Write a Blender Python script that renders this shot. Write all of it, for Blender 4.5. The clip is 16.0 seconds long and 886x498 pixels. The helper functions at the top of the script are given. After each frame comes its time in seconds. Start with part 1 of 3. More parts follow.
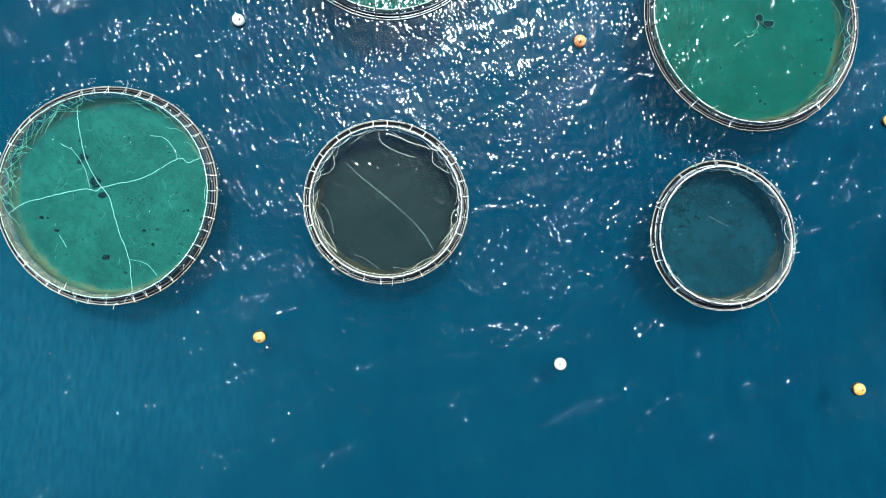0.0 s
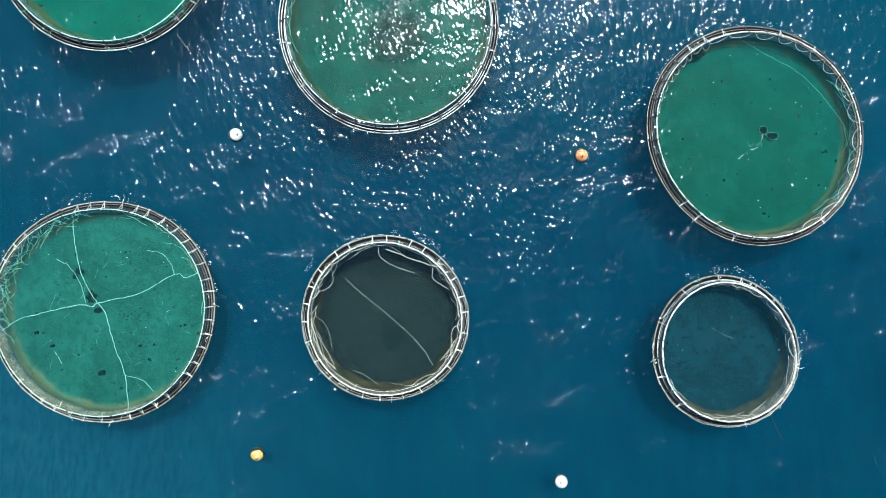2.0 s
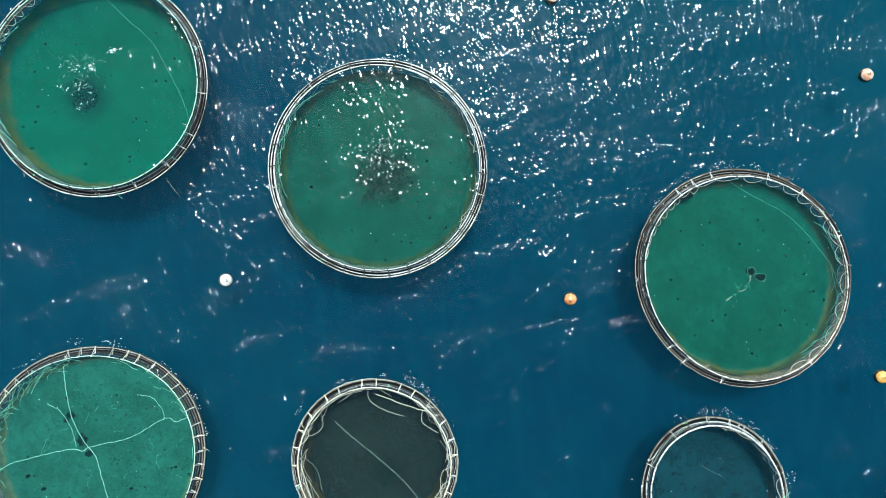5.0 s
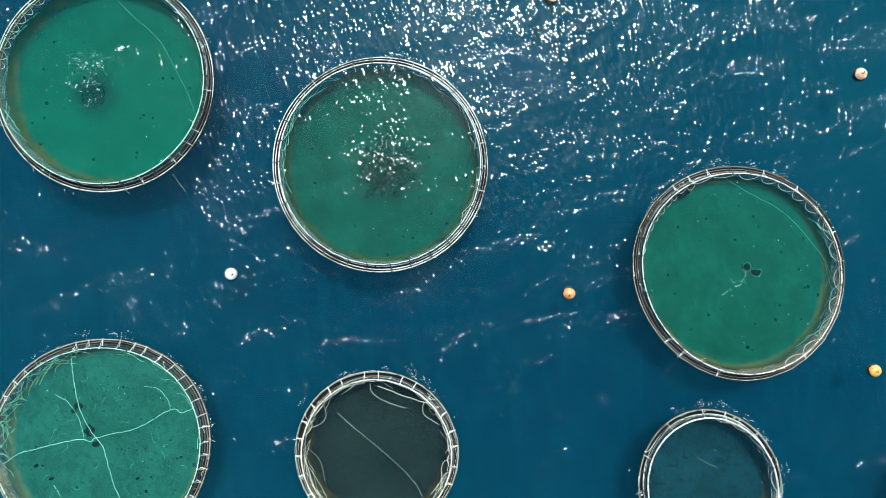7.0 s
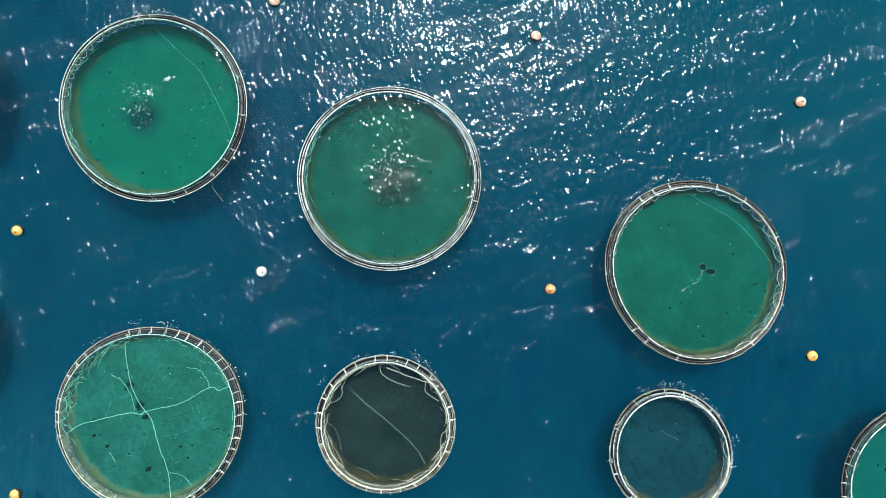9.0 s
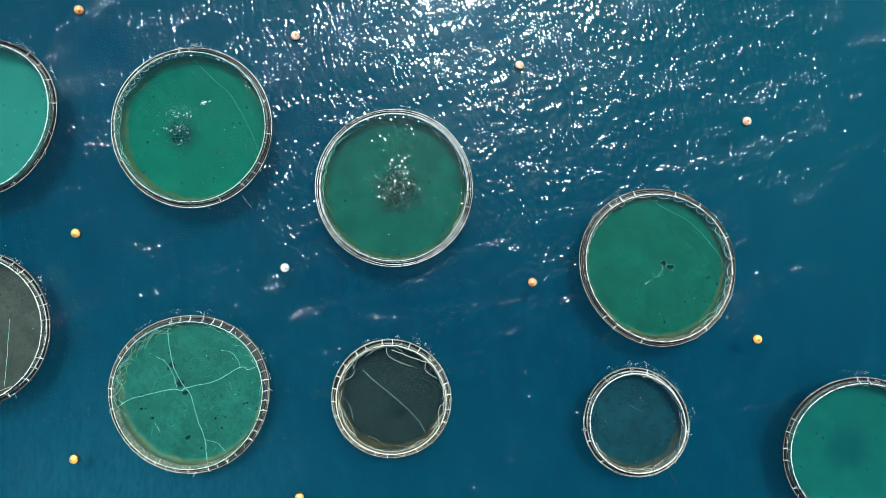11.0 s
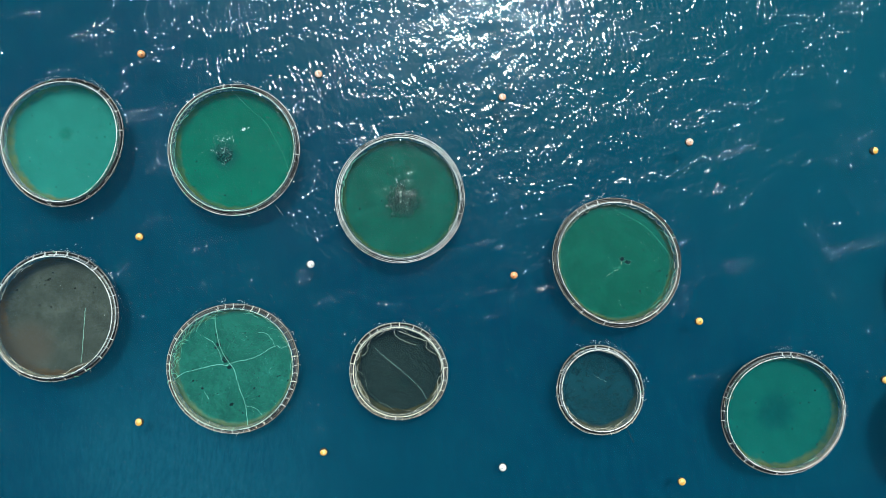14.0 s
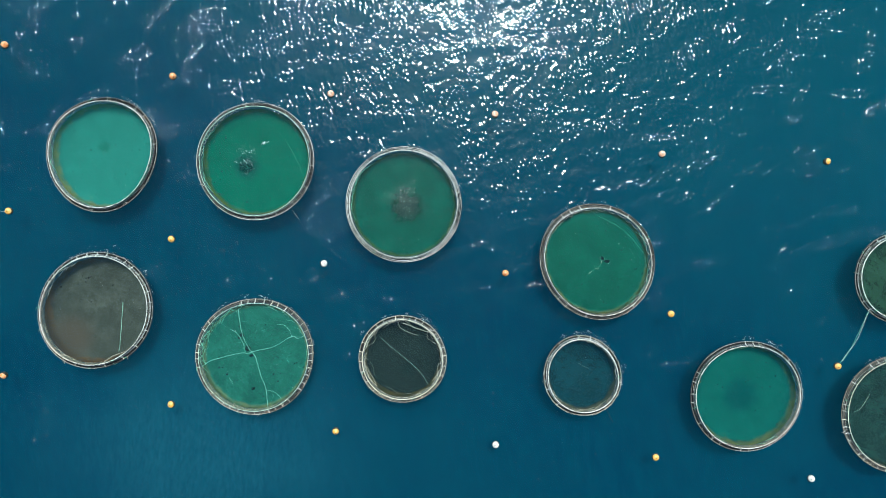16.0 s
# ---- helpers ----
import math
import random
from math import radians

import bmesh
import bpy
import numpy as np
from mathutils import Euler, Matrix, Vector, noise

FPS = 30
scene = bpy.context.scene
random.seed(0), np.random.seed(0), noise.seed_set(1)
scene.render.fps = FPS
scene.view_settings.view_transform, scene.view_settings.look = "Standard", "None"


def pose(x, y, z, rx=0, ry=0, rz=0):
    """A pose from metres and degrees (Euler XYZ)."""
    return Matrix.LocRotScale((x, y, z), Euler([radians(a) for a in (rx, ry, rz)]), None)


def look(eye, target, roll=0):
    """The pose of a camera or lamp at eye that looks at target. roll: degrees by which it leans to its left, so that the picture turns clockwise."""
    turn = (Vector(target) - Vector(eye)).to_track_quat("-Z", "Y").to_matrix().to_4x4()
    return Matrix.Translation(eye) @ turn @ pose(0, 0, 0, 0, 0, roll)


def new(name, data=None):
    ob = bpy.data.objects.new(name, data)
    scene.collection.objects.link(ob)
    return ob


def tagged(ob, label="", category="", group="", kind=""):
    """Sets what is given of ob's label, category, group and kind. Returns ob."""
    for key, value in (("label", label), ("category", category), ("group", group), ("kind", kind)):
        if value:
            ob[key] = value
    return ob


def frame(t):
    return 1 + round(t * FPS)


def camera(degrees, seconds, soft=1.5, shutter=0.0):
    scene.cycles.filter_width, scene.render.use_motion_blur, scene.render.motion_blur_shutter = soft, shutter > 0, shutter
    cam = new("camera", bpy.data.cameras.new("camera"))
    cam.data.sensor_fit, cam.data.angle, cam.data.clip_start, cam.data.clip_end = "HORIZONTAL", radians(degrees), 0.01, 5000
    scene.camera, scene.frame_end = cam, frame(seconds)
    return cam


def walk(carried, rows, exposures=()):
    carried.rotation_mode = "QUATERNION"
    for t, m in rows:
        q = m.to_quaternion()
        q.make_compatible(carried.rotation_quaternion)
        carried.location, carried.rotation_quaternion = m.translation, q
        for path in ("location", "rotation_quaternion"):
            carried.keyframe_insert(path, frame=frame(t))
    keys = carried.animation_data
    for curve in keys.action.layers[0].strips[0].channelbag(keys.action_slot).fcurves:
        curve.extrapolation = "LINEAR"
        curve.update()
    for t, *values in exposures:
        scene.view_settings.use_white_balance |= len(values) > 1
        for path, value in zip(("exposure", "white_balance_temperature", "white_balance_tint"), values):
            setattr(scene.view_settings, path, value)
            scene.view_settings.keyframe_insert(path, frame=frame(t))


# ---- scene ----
cam = camera(68.0, 16.0, soft=0.95)

# ---- camera path: seconds, x, y, height, heading in degrees; the camera looks straight down ----
TILT_X, TILT_Y = -0.386, -0.948
PATH = [
    (0.0, -1.29, 0.41, 78.72, 0.00),
    (0.5, -1.31, 3.64, 78.45, 0.05),
    (1.0, -1.35, 7.19, 78.24, 0.02),
    (1.5, -1.32, 10.58, 77.97, 0.04),
    (2.0, -1.28, 14.13, 77.72, 0.07),
    (2.5, -1.07, 17.58, 77.47, 0.08),
    (3.0, -0.77, 21.30, 77.34, 0.04),
    (3.5, -0.41, 24.82, 77.28, 0.08),
    (4.0, -0.03, 28.25, 77.54, 0.01),
    (4.2, 0.05, 29.37, 77.65, 0.03),
    (4.5, 0.13, 30.44, 77.79, 0.00),
    (4.7, 0.04, 30.91, 77.84, -0.02),
    (5.1, -0.02, 31.12, 77.98, -0.01),
    (6.8, -0.24, 30.41, 78.91, 0.06),
    (7.0, -0.19, 30.51, 79.40, 0.13),
    (7.5, -0.09, 30.57, 81.80, 0.19),
    (8.0, -0.03, 30.64, 85.20, 0.28),
    (8.5, -0.18, 30.69, 88.72, 0.28),
    (9.0, -0.36, 30.86, 92.80, 0.28),
    (9.2, -0.40, 30.82, 94.32, 0.29),
    (11.3, -0.08, 30.82, 110.50, 0.13),
    (11.5, -0.03, 30.80, 112.05, 0.11),
    (12.0, 0.01, 30.78, 115.98, 0.00),
    (12.5, -0.10, 30.85, 119.99, 0.01),
    (13.0, 0.04, 30.74, 123.99, -0.13),
    (13.5, 0.10, 30.80, 127.85, -0.15),
    (14.0, -0.03, 30.84, 131.67, -0.13),
    (14.5, -0.02, 30.91, 135.57, -0.13),
    (15.0, 0.06, 30.88, 139.54, -0.09),
    (15.5, 0.01, 30.89, 143.22, -0.10),
    (16.0, -0.08, 31.09, 147.44, -0.19),
]
walk(cam, [(t, pose(x, y, z, TILT_X, TILT_Y, rz)) for t, x, y, z, rz in PATH],
     [(0.0, 1.10, 5950, 4), (1.5, 0.95, 6000, 3), (3.5, 0.82, 6150, 2), (7.0, 0.78, 6250, 1), (9.0, 0.82, 6250, 1), (12.0, 0.72, 6250, 0), (16.0, 0.70, 6200, 0)])

# ---- light: clear sky and a high sun to the north ----
SUN_TURN, SUN_HEIGHT = 11.0, 67.0
sun_way = Vector((math.sin(radians(SUN_TURN)) * math.cos(radians(SUN_HEIGHT)),
                  math.cos(radians(SUN_TURN)) * math.cos(radians(SUN_HEIGHT)),
                  math.sin(radians(SUN_HEIGHT))))
world = bpy.data.worlds.new("sky")
scene.world = world
world.use_nodes = True
wn = world.node_tree.nodes
sky = wn.new("ShaderNodeTexSky")
sky.sky_type = "NISHITA"
sky.sun_disc = False
sky.sun_elevation, sky.sun_rotation = radians(SUN_HEIGHT), radians(-SUN_TURN)
wn["Background"].inputs["Strength"].default_value = 0.06
world.node_tree.links.new(sky.outputs[0], wn["Background"].inputs["Color"])
lamp = bpy.data.lights.new("sun", "SUN")
lamp.energy, lamp.angle, lamp.color = 4.6, radians(0.53), (0.97, 1.0, 0.97)
sun = new("sun", lamp)
sun.matrix_world = look(sun_way * 300, (0, 0, 0))


# ---- materials ----
class Nodes:
    """Short hand for building a node material."""

    def __init__(self, name):
        self.mat = bpy.data.materials.new(name)
        self.mat.use_nodes = True
        self.tree = self.mat.node_tree
        self.tree.nodes.clear()
        self.out = self.add("ShaderNodeOutputMaterial")

    def add(self, kind, **fields):
        n = self.tree.nodes.new(kind)
        for k, v in fields.items():
            setattr(n, k, v)
        return n

    def link(self, a, b):
        self.tree.links.new(a, b)

    def put(self, socket, value):
        if isinstance(value, bpy.types.NodeSocket):
            self.link(value, socket)
        else:
            socket.default_value = value

    def coords(self, turn=0.0, scale=(1, 1, 1)):
        c = self.add("ShaderNodeTexCoord")
        m = self.add("ShaderNodeMapping", vector_type="TEXTURE")
        m.inputs["Rotation"].default_value = (0, 0, radians(turn))
        m.inputs["Scale"].default_value = scale
        self.link(c.outputs["Object"], m.inputs["Vector"])
        return m.outputs[0]

    def noise(self, vec, scale, detail=2.0, rough=0.5, warp=0.0):
        n = self.add("ShaderNodeTexNoise")
        self.link(vec, n.inputs["Vector"])
        n.inputs["Scale"].default_value = scale
        n.inputs["Detail"].default_value = detail
        n.inputs["Roughness"].default_value = rough
        n.inputs["Distortion"].default_value = warp
        return n.outputs["Fac"]

    def math(self, op, a, b=0.0, c=0.0, clamp=False):
        n = self.add("ShaderNodeMath", operation=op, use_clamp=clamp)
        self.put(n.inputs[0], a)
        self.put(n.inputs[1], b)
        self.put(n.inputs[2], c)
        return n.outputs[0]

    def span(self, value, a, b, lo=0.0, hi=1.0):
        n = self.add("ShaderNodeMapRange", interpolation_type="SMOOTHSTEP")
        self.put(n.inputs[0], value)
        for i, v in enumerate((a, b, lo, hi)):
            self.put(n.inputs[1 + i], v)
        return n.outputs[0]

    def mix(self, fac, a, b):
        n = self.add("ShaderNodeMix", data_type="RGBA")
        self.put(n.inputs[0], fac)
        self.put(n.inputs[6], (*a, 1) if isinstance(a, tuple) else a)
        self.put(n.inputs[7], (*b, 1) if isinstance(b, tuple) else b)
        return n.outputs[2]

    def bump(self, height, strength, distance=1.0, width=0.1):
        n = self.add("ShaderNodeBump")
        n.inputs["Strength"].default_value = strength
        n.inputs["Distance"].default_value = distance
        n.inputs["Filter Width"].default_value = width
        self.link(height, n.inputs["Height"])
        return n.outputs[0]

    def blend(self, fac, a, b):
        n = self.add("ShaderNodeMixShader")
        self.put(n.inputs[0], fac)
        self.link(a, n.inputs[1])
        self.link(b, n.inputs[2])
        return n.outputs[0]

    def shader(self, colour, rough, normal=None, metal=0.0, specular=0.5):
        n = self.add("ShaderNodeBsdfPrincipled")
        self.put(n.inputs["Base Color"], (*colour, 1) if isinstance(colour, tuple) else colour)
        self.put(n.inputs["Roughness"], rough)
        n.inputs["Metallic"].default_value = metal
        n.inputs["Specular IOR Level"].default_value = specular
        if normal is not None:
            self.link(normal, n.inputs["Normal"])
        return n.outputs[0]

    def done(self, shader):
        self.link(shader, self.out.inputs["Surface"])
        return self.mat


def scatter_patch(m, flat):
    """Where the cloudy south-west water is paler; scattered sunlight is put into its colour."""
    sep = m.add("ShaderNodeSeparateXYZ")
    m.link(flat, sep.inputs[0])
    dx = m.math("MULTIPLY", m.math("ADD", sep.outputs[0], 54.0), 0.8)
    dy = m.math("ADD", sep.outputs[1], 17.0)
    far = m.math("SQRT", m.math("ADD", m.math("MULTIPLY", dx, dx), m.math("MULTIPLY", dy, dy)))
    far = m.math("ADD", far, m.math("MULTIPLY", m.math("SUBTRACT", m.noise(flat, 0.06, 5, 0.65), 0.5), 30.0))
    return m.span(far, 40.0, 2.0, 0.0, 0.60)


def water_material():
    """Clear blue sea water: a thin veil of scattering, see-through to the depths, and a rippled glossy skin."""
    m = Nodes("sea_water")
    at = m.add("ShaderNodeAttribute", attribute_name="calm")
    calm = at.outputs["Fac"]
    flat = m.coords()
    crest = m.coords(24, (1.05, 1.10, 1))
    crest2 = m.coords(24, (0.74, 1.38, 1))
    crest3 = m.coords(16, (0.66, 1.30, 1))
    gust = m.span(m.noise(m.coords(24, (2.0, 0.8, 1)), 0.06, 3, 0.6), 0.32, 0.66, 0.76, 1.24)
    group = m.span(m.noise(m.coords(16, (2.4, 0.75, 1)), 0.24, 3, 0.58), 0.40, 0.66, 0.32, 1.95)
    chop = m.math("SUBTRACT", m.noise(crest, 0.38, 1, 0.5, 0.4), 0.5)
    ripple = m.math("SUBTRACT", m.noise(crest2, 1.25, 0, 0.5, 0.3), 0.5)
    fine = m.math("SUBTRACT", m.noise(crest3, 2.5, 0, 0.5, 0.2), 0.5)
    still = m.math("SUBTRACT", 1.0, m.math("MULTIPLY", calm, 0.66))
    quiet = m.math("SUBTRACT", 1.0, m.math("MULTIPLY", calm, 0.48))
    small = m.math("ADD", m.math("MULTIPLY", m.math("MULTIPLY", ripple, 0.205), still), m.math("MULTIPLY", m.math("MULTIPLY", fine, 0.105), quiet))
    small = m.math("MULTIPLY", small, group)
    big = m.math("MULTIPLY", m.math("MULTIPLY", chop, 0.20), still)
    height = m.math("MULTIPLY", m.math("ADD", small, big), gust)
    normal = m.bump(height, 1.0, 1.0, 2.4)
    cloudy = m.span(m.noise(m.coords(100, (1.8, 0.7, 1)), 0.16, 6, 0.68), 0.38, 0.66)
    tint = m.mix(cloudy, (0.0012, 0.0300, 0.0590), (0.0022, 0.0440, 0.0670))
    # light shafts painted as pale streaks into the surface veil
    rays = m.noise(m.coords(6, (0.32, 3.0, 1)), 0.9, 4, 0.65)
    tint = m.mix(m.math("MULTIPLY", scatter_patch(m, flat), m.span(rays, 0.40, 0.62, 0.0, 1.3)), tint, (0.013, 0.074, 0.104))
    # murkier, coloured water inside the cages
    murk = m.add("ShaderNodeAttribute", attribute_name="murk")
    mottle = m.noise(flat, 0.5, 6, 0.7)
    murky = m.mix(m.span(mottle, 0.3, 0.7, 0.0, 1.0), murk.outputs["Color"], (0.0, 0.0, 0.0))
    shade = m.add("ShaderNodeMix", data_type="RGBA")
    shade.inputs[0].default_value = 0.3
    m.link(murk.outputs["Color"], shade.inputs[6])
    m.link(murky, shade.inputs[7])
    inside = m.add("ShaderNodeAttribute", attribute_name="inside").outputs["Fac"]
    tint = m.mix(inside, tint, shade.outputs[2])
    veil = m.add("ShaderNodeBsdfDiffuse")
    m.link(tint, veil.inputs["Color"])
    clear = m.add("ShaderNodeBsdfTransparent")
    body = m.blend(m.math("ADD", 0.86, m.math("MULTIPLY", inside, 0.02)), veil.outputs[0], clear.outputs[0])
    gloss = m.add("ShaderNodeBsdfGlossy", distribution="BECKMANN")
    gloss.inputs["Roughness"].default_value = 0.115
    m.link(normal, gloss.inputs["Normal"])
    # the smallest ripples, too fine to model, spread part of the reflection
    sheen = m.add("ShaderNodeBsdfGlossy", distribution="BECKMANN")
    sheen.inputs["Roughness"].default_value = 0.32
    m.link(normal, sheen.inputs["Normal"])
    skin = m.blend(0.06, gloss.outputs[0], sheen.outputs[0])
    fres = m.add("ShaderNodeFresnel")
    fres.inputs["IOR"].default_value = 1.33
    m.link(normal, fres.inputs["Normal"])
    return m.done(m.blend(fres.outputs[0], body, skin))


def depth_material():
    m = Nodes("deep_scatter_blue")
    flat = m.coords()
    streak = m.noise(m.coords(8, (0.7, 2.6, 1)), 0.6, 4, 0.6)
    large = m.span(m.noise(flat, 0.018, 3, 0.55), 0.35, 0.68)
    # the blue of light scattered back by deep water, put into the colour
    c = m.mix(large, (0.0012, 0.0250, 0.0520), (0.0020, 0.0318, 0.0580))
    # greener to the north and east: the sun's glow in the water, put into colour
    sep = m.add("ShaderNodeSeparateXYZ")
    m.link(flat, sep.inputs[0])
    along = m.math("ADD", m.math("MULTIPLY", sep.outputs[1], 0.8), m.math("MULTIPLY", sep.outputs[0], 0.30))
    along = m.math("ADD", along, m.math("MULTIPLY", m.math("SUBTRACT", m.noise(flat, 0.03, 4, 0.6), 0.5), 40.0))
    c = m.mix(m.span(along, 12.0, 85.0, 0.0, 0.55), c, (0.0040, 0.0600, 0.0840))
    # the paler south-west patch again, with painted light streaks, in the deep colour
    c = m.mix(m.math("MULTIPLY", scatter_patch(m, flat), m.span(m.noise(m.coords(-10, (0.45, 1.7, 1)), 0.9, 6, 0.72), 0.36, 0.64, 0.40, 1.0)), c, (0.014, 0.083, 0.120))
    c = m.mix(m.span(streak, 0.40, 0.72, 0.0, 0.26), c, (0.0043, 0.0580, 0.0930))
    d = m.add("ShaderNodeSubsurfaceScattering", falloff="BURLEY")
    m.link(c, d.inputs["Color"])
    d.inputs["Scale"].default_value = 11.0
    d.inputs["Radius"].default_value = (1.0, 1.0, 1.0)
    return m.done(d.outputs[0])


def net_material(name, colour, edge, spot=None, spot_colour=(0.004, 0.05, 0.06), grain=1.0):
    """Netting under water: green or grey mesh with algae near the surface and a darker sunken middle."""
    m = Nodes(name)
    c = m.add("ShaderNodeTexCoord").outputs["Object"]
    large = m.span(m.noise(c, 0.22, 5, 0.65), 0.28, 0.72)
    small = m.noise(c, 1.3, 5, 0.7)
    twine = m.noise(c, 6.0, 2, 0.6)
    base = m.mix(large, tuple(v * (1 - 0.28 * grain) for v in colour), tuple(min(1, v * (1 + 0.25 * grain)) for v in colour))
    base = m.mix(m.span(small, 0.42, 0.72, 0.0, 0.7 * grain), base, tuple(v * 0.62 for v in colour))
    base = m.mix(m.span(twine, 0.48, 0.68, 0.0, 0.5 * grain), base, tuple(min(1, v * 1.4) for v in colour))
    # small holes and weed, dark
    v = m.add("ShaderNodeTexVoronoi")
    v.inputs["Scale"].default_value = 1.1
    m.link(c, v.inputs["Vector"])
    dots = m.math("LESS_THAN", v.outputs["Distance"], m.math("MULTIPLY", m.span(m.noise(c, 0.9, 3), 0.35, 0.75), 0.30))
    keep = m.span(m.noise(c, 0.45, 4, 0.7), 0.50, 0.60)
    base = m.mix(m.math("MULTIPLY", m.math("MULTIPLY", dots, keep), 0.8), base, tuple(v * 0.25 for v in colour))
    sep = m.add("ShaderNodeSeparateXYZ")
    m.link(c, sep.inputs[0])
    near = m.add("ShaderNodeAttribute", attribute_name="edge").outputs["Fac"]
    foul = m.math("ADD", m.span(near, 0.90, 1.0, 0.0, 1.1), m.math("SUBTRACT", m.math("MULTIPLY", m.noise(c, 0.35, 5, 0.68), 2.4), 1.35))
    base = m.mix(m.span(foul, 0.1, 1.5, 0.0, 0.9), base, edge)
    if spot:
        x, y, r = spot
        dx = m.math("SUBTRACT", sep.outputs[0], x)
        dy = m.math("SUBTRACT", sep.outputs[1], y)
        dist = m.math("SQRT", m.math("ADD", m.math("MULTIPLY", dx, dx), m.math("MULTIPLY", dy, dy)))
        dist = m.math("ADD", dist, m.math("MULTIPLY", m.math("SUBTRACT", m.noise(c, 0.5, 5, 0.65), 0.5), 3.0))
        base = m.mix(m.span(dist, r * 1.3, r * 0.35, 0.0, 0.8), base, spot_colour)
    # light spreads sideways in the cloudy water over the net
    d = m.add("ShaderNodeSubsurfaceScattering", falloff="BURLEY")
    m.link(base, d.inputs["Color"])
    d.inputs["Scale"].default_value = 0.9
    d.inputs["Radius"].default_value = (1.0, 1.0, 1.0)
    mesh = m.add("ShaderNodeBsdfTransparent")
    return m.done(m.blend(0.22, d.outputs[0], mesh.outputs[0]))


def wall_net_material(name, colour):
    """Netting above the water: thin twine, partly see-through."""
    m = Nodes(name)
    c = m.add("ShaderNodeTexCoord").outputs["Object"]
    n = m.noise(c, 1.6, 4, 0.65)
    col = m.mix(m.span(n, 0.3, 0.7), tuple(v * 0.7 for v in colour), colour)
    d = m.add("ShaderNodeBsdfDiffuse")
    m.link(col, d.inputs["Color"])
    t = m.add("ShaderNodeBsdfTransparent")
    hole = m.span(m.noise(c, 9.0, 3, 0.6), 0.35, 0.65, 0.48, 0.78)
    return m.done(m.blend(hole, d.outputs[0], t.outputs[0]))


def plastic_material(name, colour, wear, amount, rough=0.42, crest_z=0.19, side_colour=(0.010, 0.011, 0.012)):
    """Weathered polyethylene pipe, bleached and crusted in patches; a pale highlight is painted above a set height,
    soaked black and shade below it.
    """
    m = Nodes(name)
    c = m.add("ShaderNodeTexCoord").outputs["Object"]
    patch = m.span(m.noise(c, 1.1, 5, 0.7), 0.62 - 0.3 * amount, 0.70 - 0.2 * amount)
    fine = m.noise(c, 9.0, 3, 0.6)
    long = m.noise(c, 0.30, 3, 0.6)
    col = m.mix(m.math("MULTIPLY", patch, m.span(fine, 0.2, 0.7, 0.5, 1.0)), colour, wear)
    normal = m.bump(fine, 0.25, 0.02)
    sep = m.add("ShaderNodeSeparateXYZ")
    m.link(c, sep.inputs[0])
    # pale crest and dark sides: highlight and shade put into the colour
    pipe_z = m.math("ADD", sep.outputs[2], m.math("MULTIPLY", m.math("SUBTRACT", fine, 0.5), 0.03))
    pipe_z = m.math("ADD", pipe_z, m.math("MULTIPLY", m.math("SUBTRACT", long, 0.5), 0.06))
    col = m.mix(m.span(pipe_z, crest_z + 0.008, crest_z - 0.008), col, side_colour)
    return m.done(m.shader(col, m.span(fine, 0.3, 0.7, rough - 0.08, rough + 0.15), normal, 0.0, 0.25))


def rope_material(name, colour):
    m = Nodes(name)
    c = m.add("ShaderNodeTexCoord").outputs["Object"]
    n = m.noise(c, 2.5, 3, 0.6)
    return m.done(m.shader(m.mix(m.span(n, 0.3, 0.7), tuple(v * 0.65 for v in colour), colour), 0.9, None, 0.0, 0.08))


def buoy_material(name, colour, patch_tone):
    """Painted steel or plastic float: a weed band raised to show from overhead, stains, and on coloured ones pale
    patches as painted highlight.
    """
    m = Nodes(name)
    c = m.add("ShaderNodeTexCoord").outputs["Object"]
    sep = m.add("ShaderNodeSeparateXYZ")
    m.link(c, sep.inputs[0])
    n = m.noise(c, 2.6, 4, 0.65)
    low = m.math("ADD", sep.outputs[2], m.math("MULTIPLY", m.math("SUBTRACT", n, 0.5), 0.35))
    # on the coloured floats the pale patches carry the sun's highlight
    col = m.mix(m.span(n, 0.40, 0.62, 0.0, 0.9), colour, patch_tone)
    # weed band set above the waterline so the overhead camera sees it
    col = m.mix(m.span(low, 0.40, 0.26), col, (0.02, 0.022, 0.015))
    return m.done(m.shader(col, m.span(n, 0.3, 0.7, 0.35, 0.6), m.bump(n, 0.15, 0.05)))


WATER = water_material()
DEPTHS = depth_material()
BLACK_PIPE = plastic_material("black_pipe", (0.050, 0.050, 0.052), (0.28, 0.27, 0.25), 0.22, 0.34, 0.204)
GREY_PIPE = plastic_material("grey_pipe", (0.12, 0.12, 0.118), (0.06, 0.06, 0.055), 0.40, 0.40, 0.198)
PALE_CREST_PIPE = plastic_material("pale_crest_pipe", (0.46, 0.48, 0.48), (0.12, 0.14, 0.13), 0.36, 0.40, 0.200)
RUST_PIPE = plastic_material("brown_stained_pipe", (0.085, 0.075, 0.062), (0.36, 0.35, 0.31), 0.30, 0.40, 0.203, (0.016, 0.013, 0.011))
PALE_PIPE = plastic_material("pale_pipe", (0.56, 0.57, 0.55), (0.20, 0.20, 0.18), 0.30)
BEIGE_PIPE = plastic_material("beige_pipe", (0.60, 0.575, 0.47), (0.20, 0.17, 0.11), 0.30)
TAN_PIPE = plastic_material("tan_pipe", (0.21, 0.20, 0.165), (0.05, 0.045, 0.035), 0.42, 0.42, 0.188)
WHITE_PIPE = plastic_material("white_pipe", (0.62, 0.62, 0.60), (0.11, 0.11, 0.09), 0.38)
MINT_RAIL = plastic_material("net_wrapped_rail", (0.42, 0.60, 0.53), (0.22, 0.34, 0.26), 0.35, 0.7)
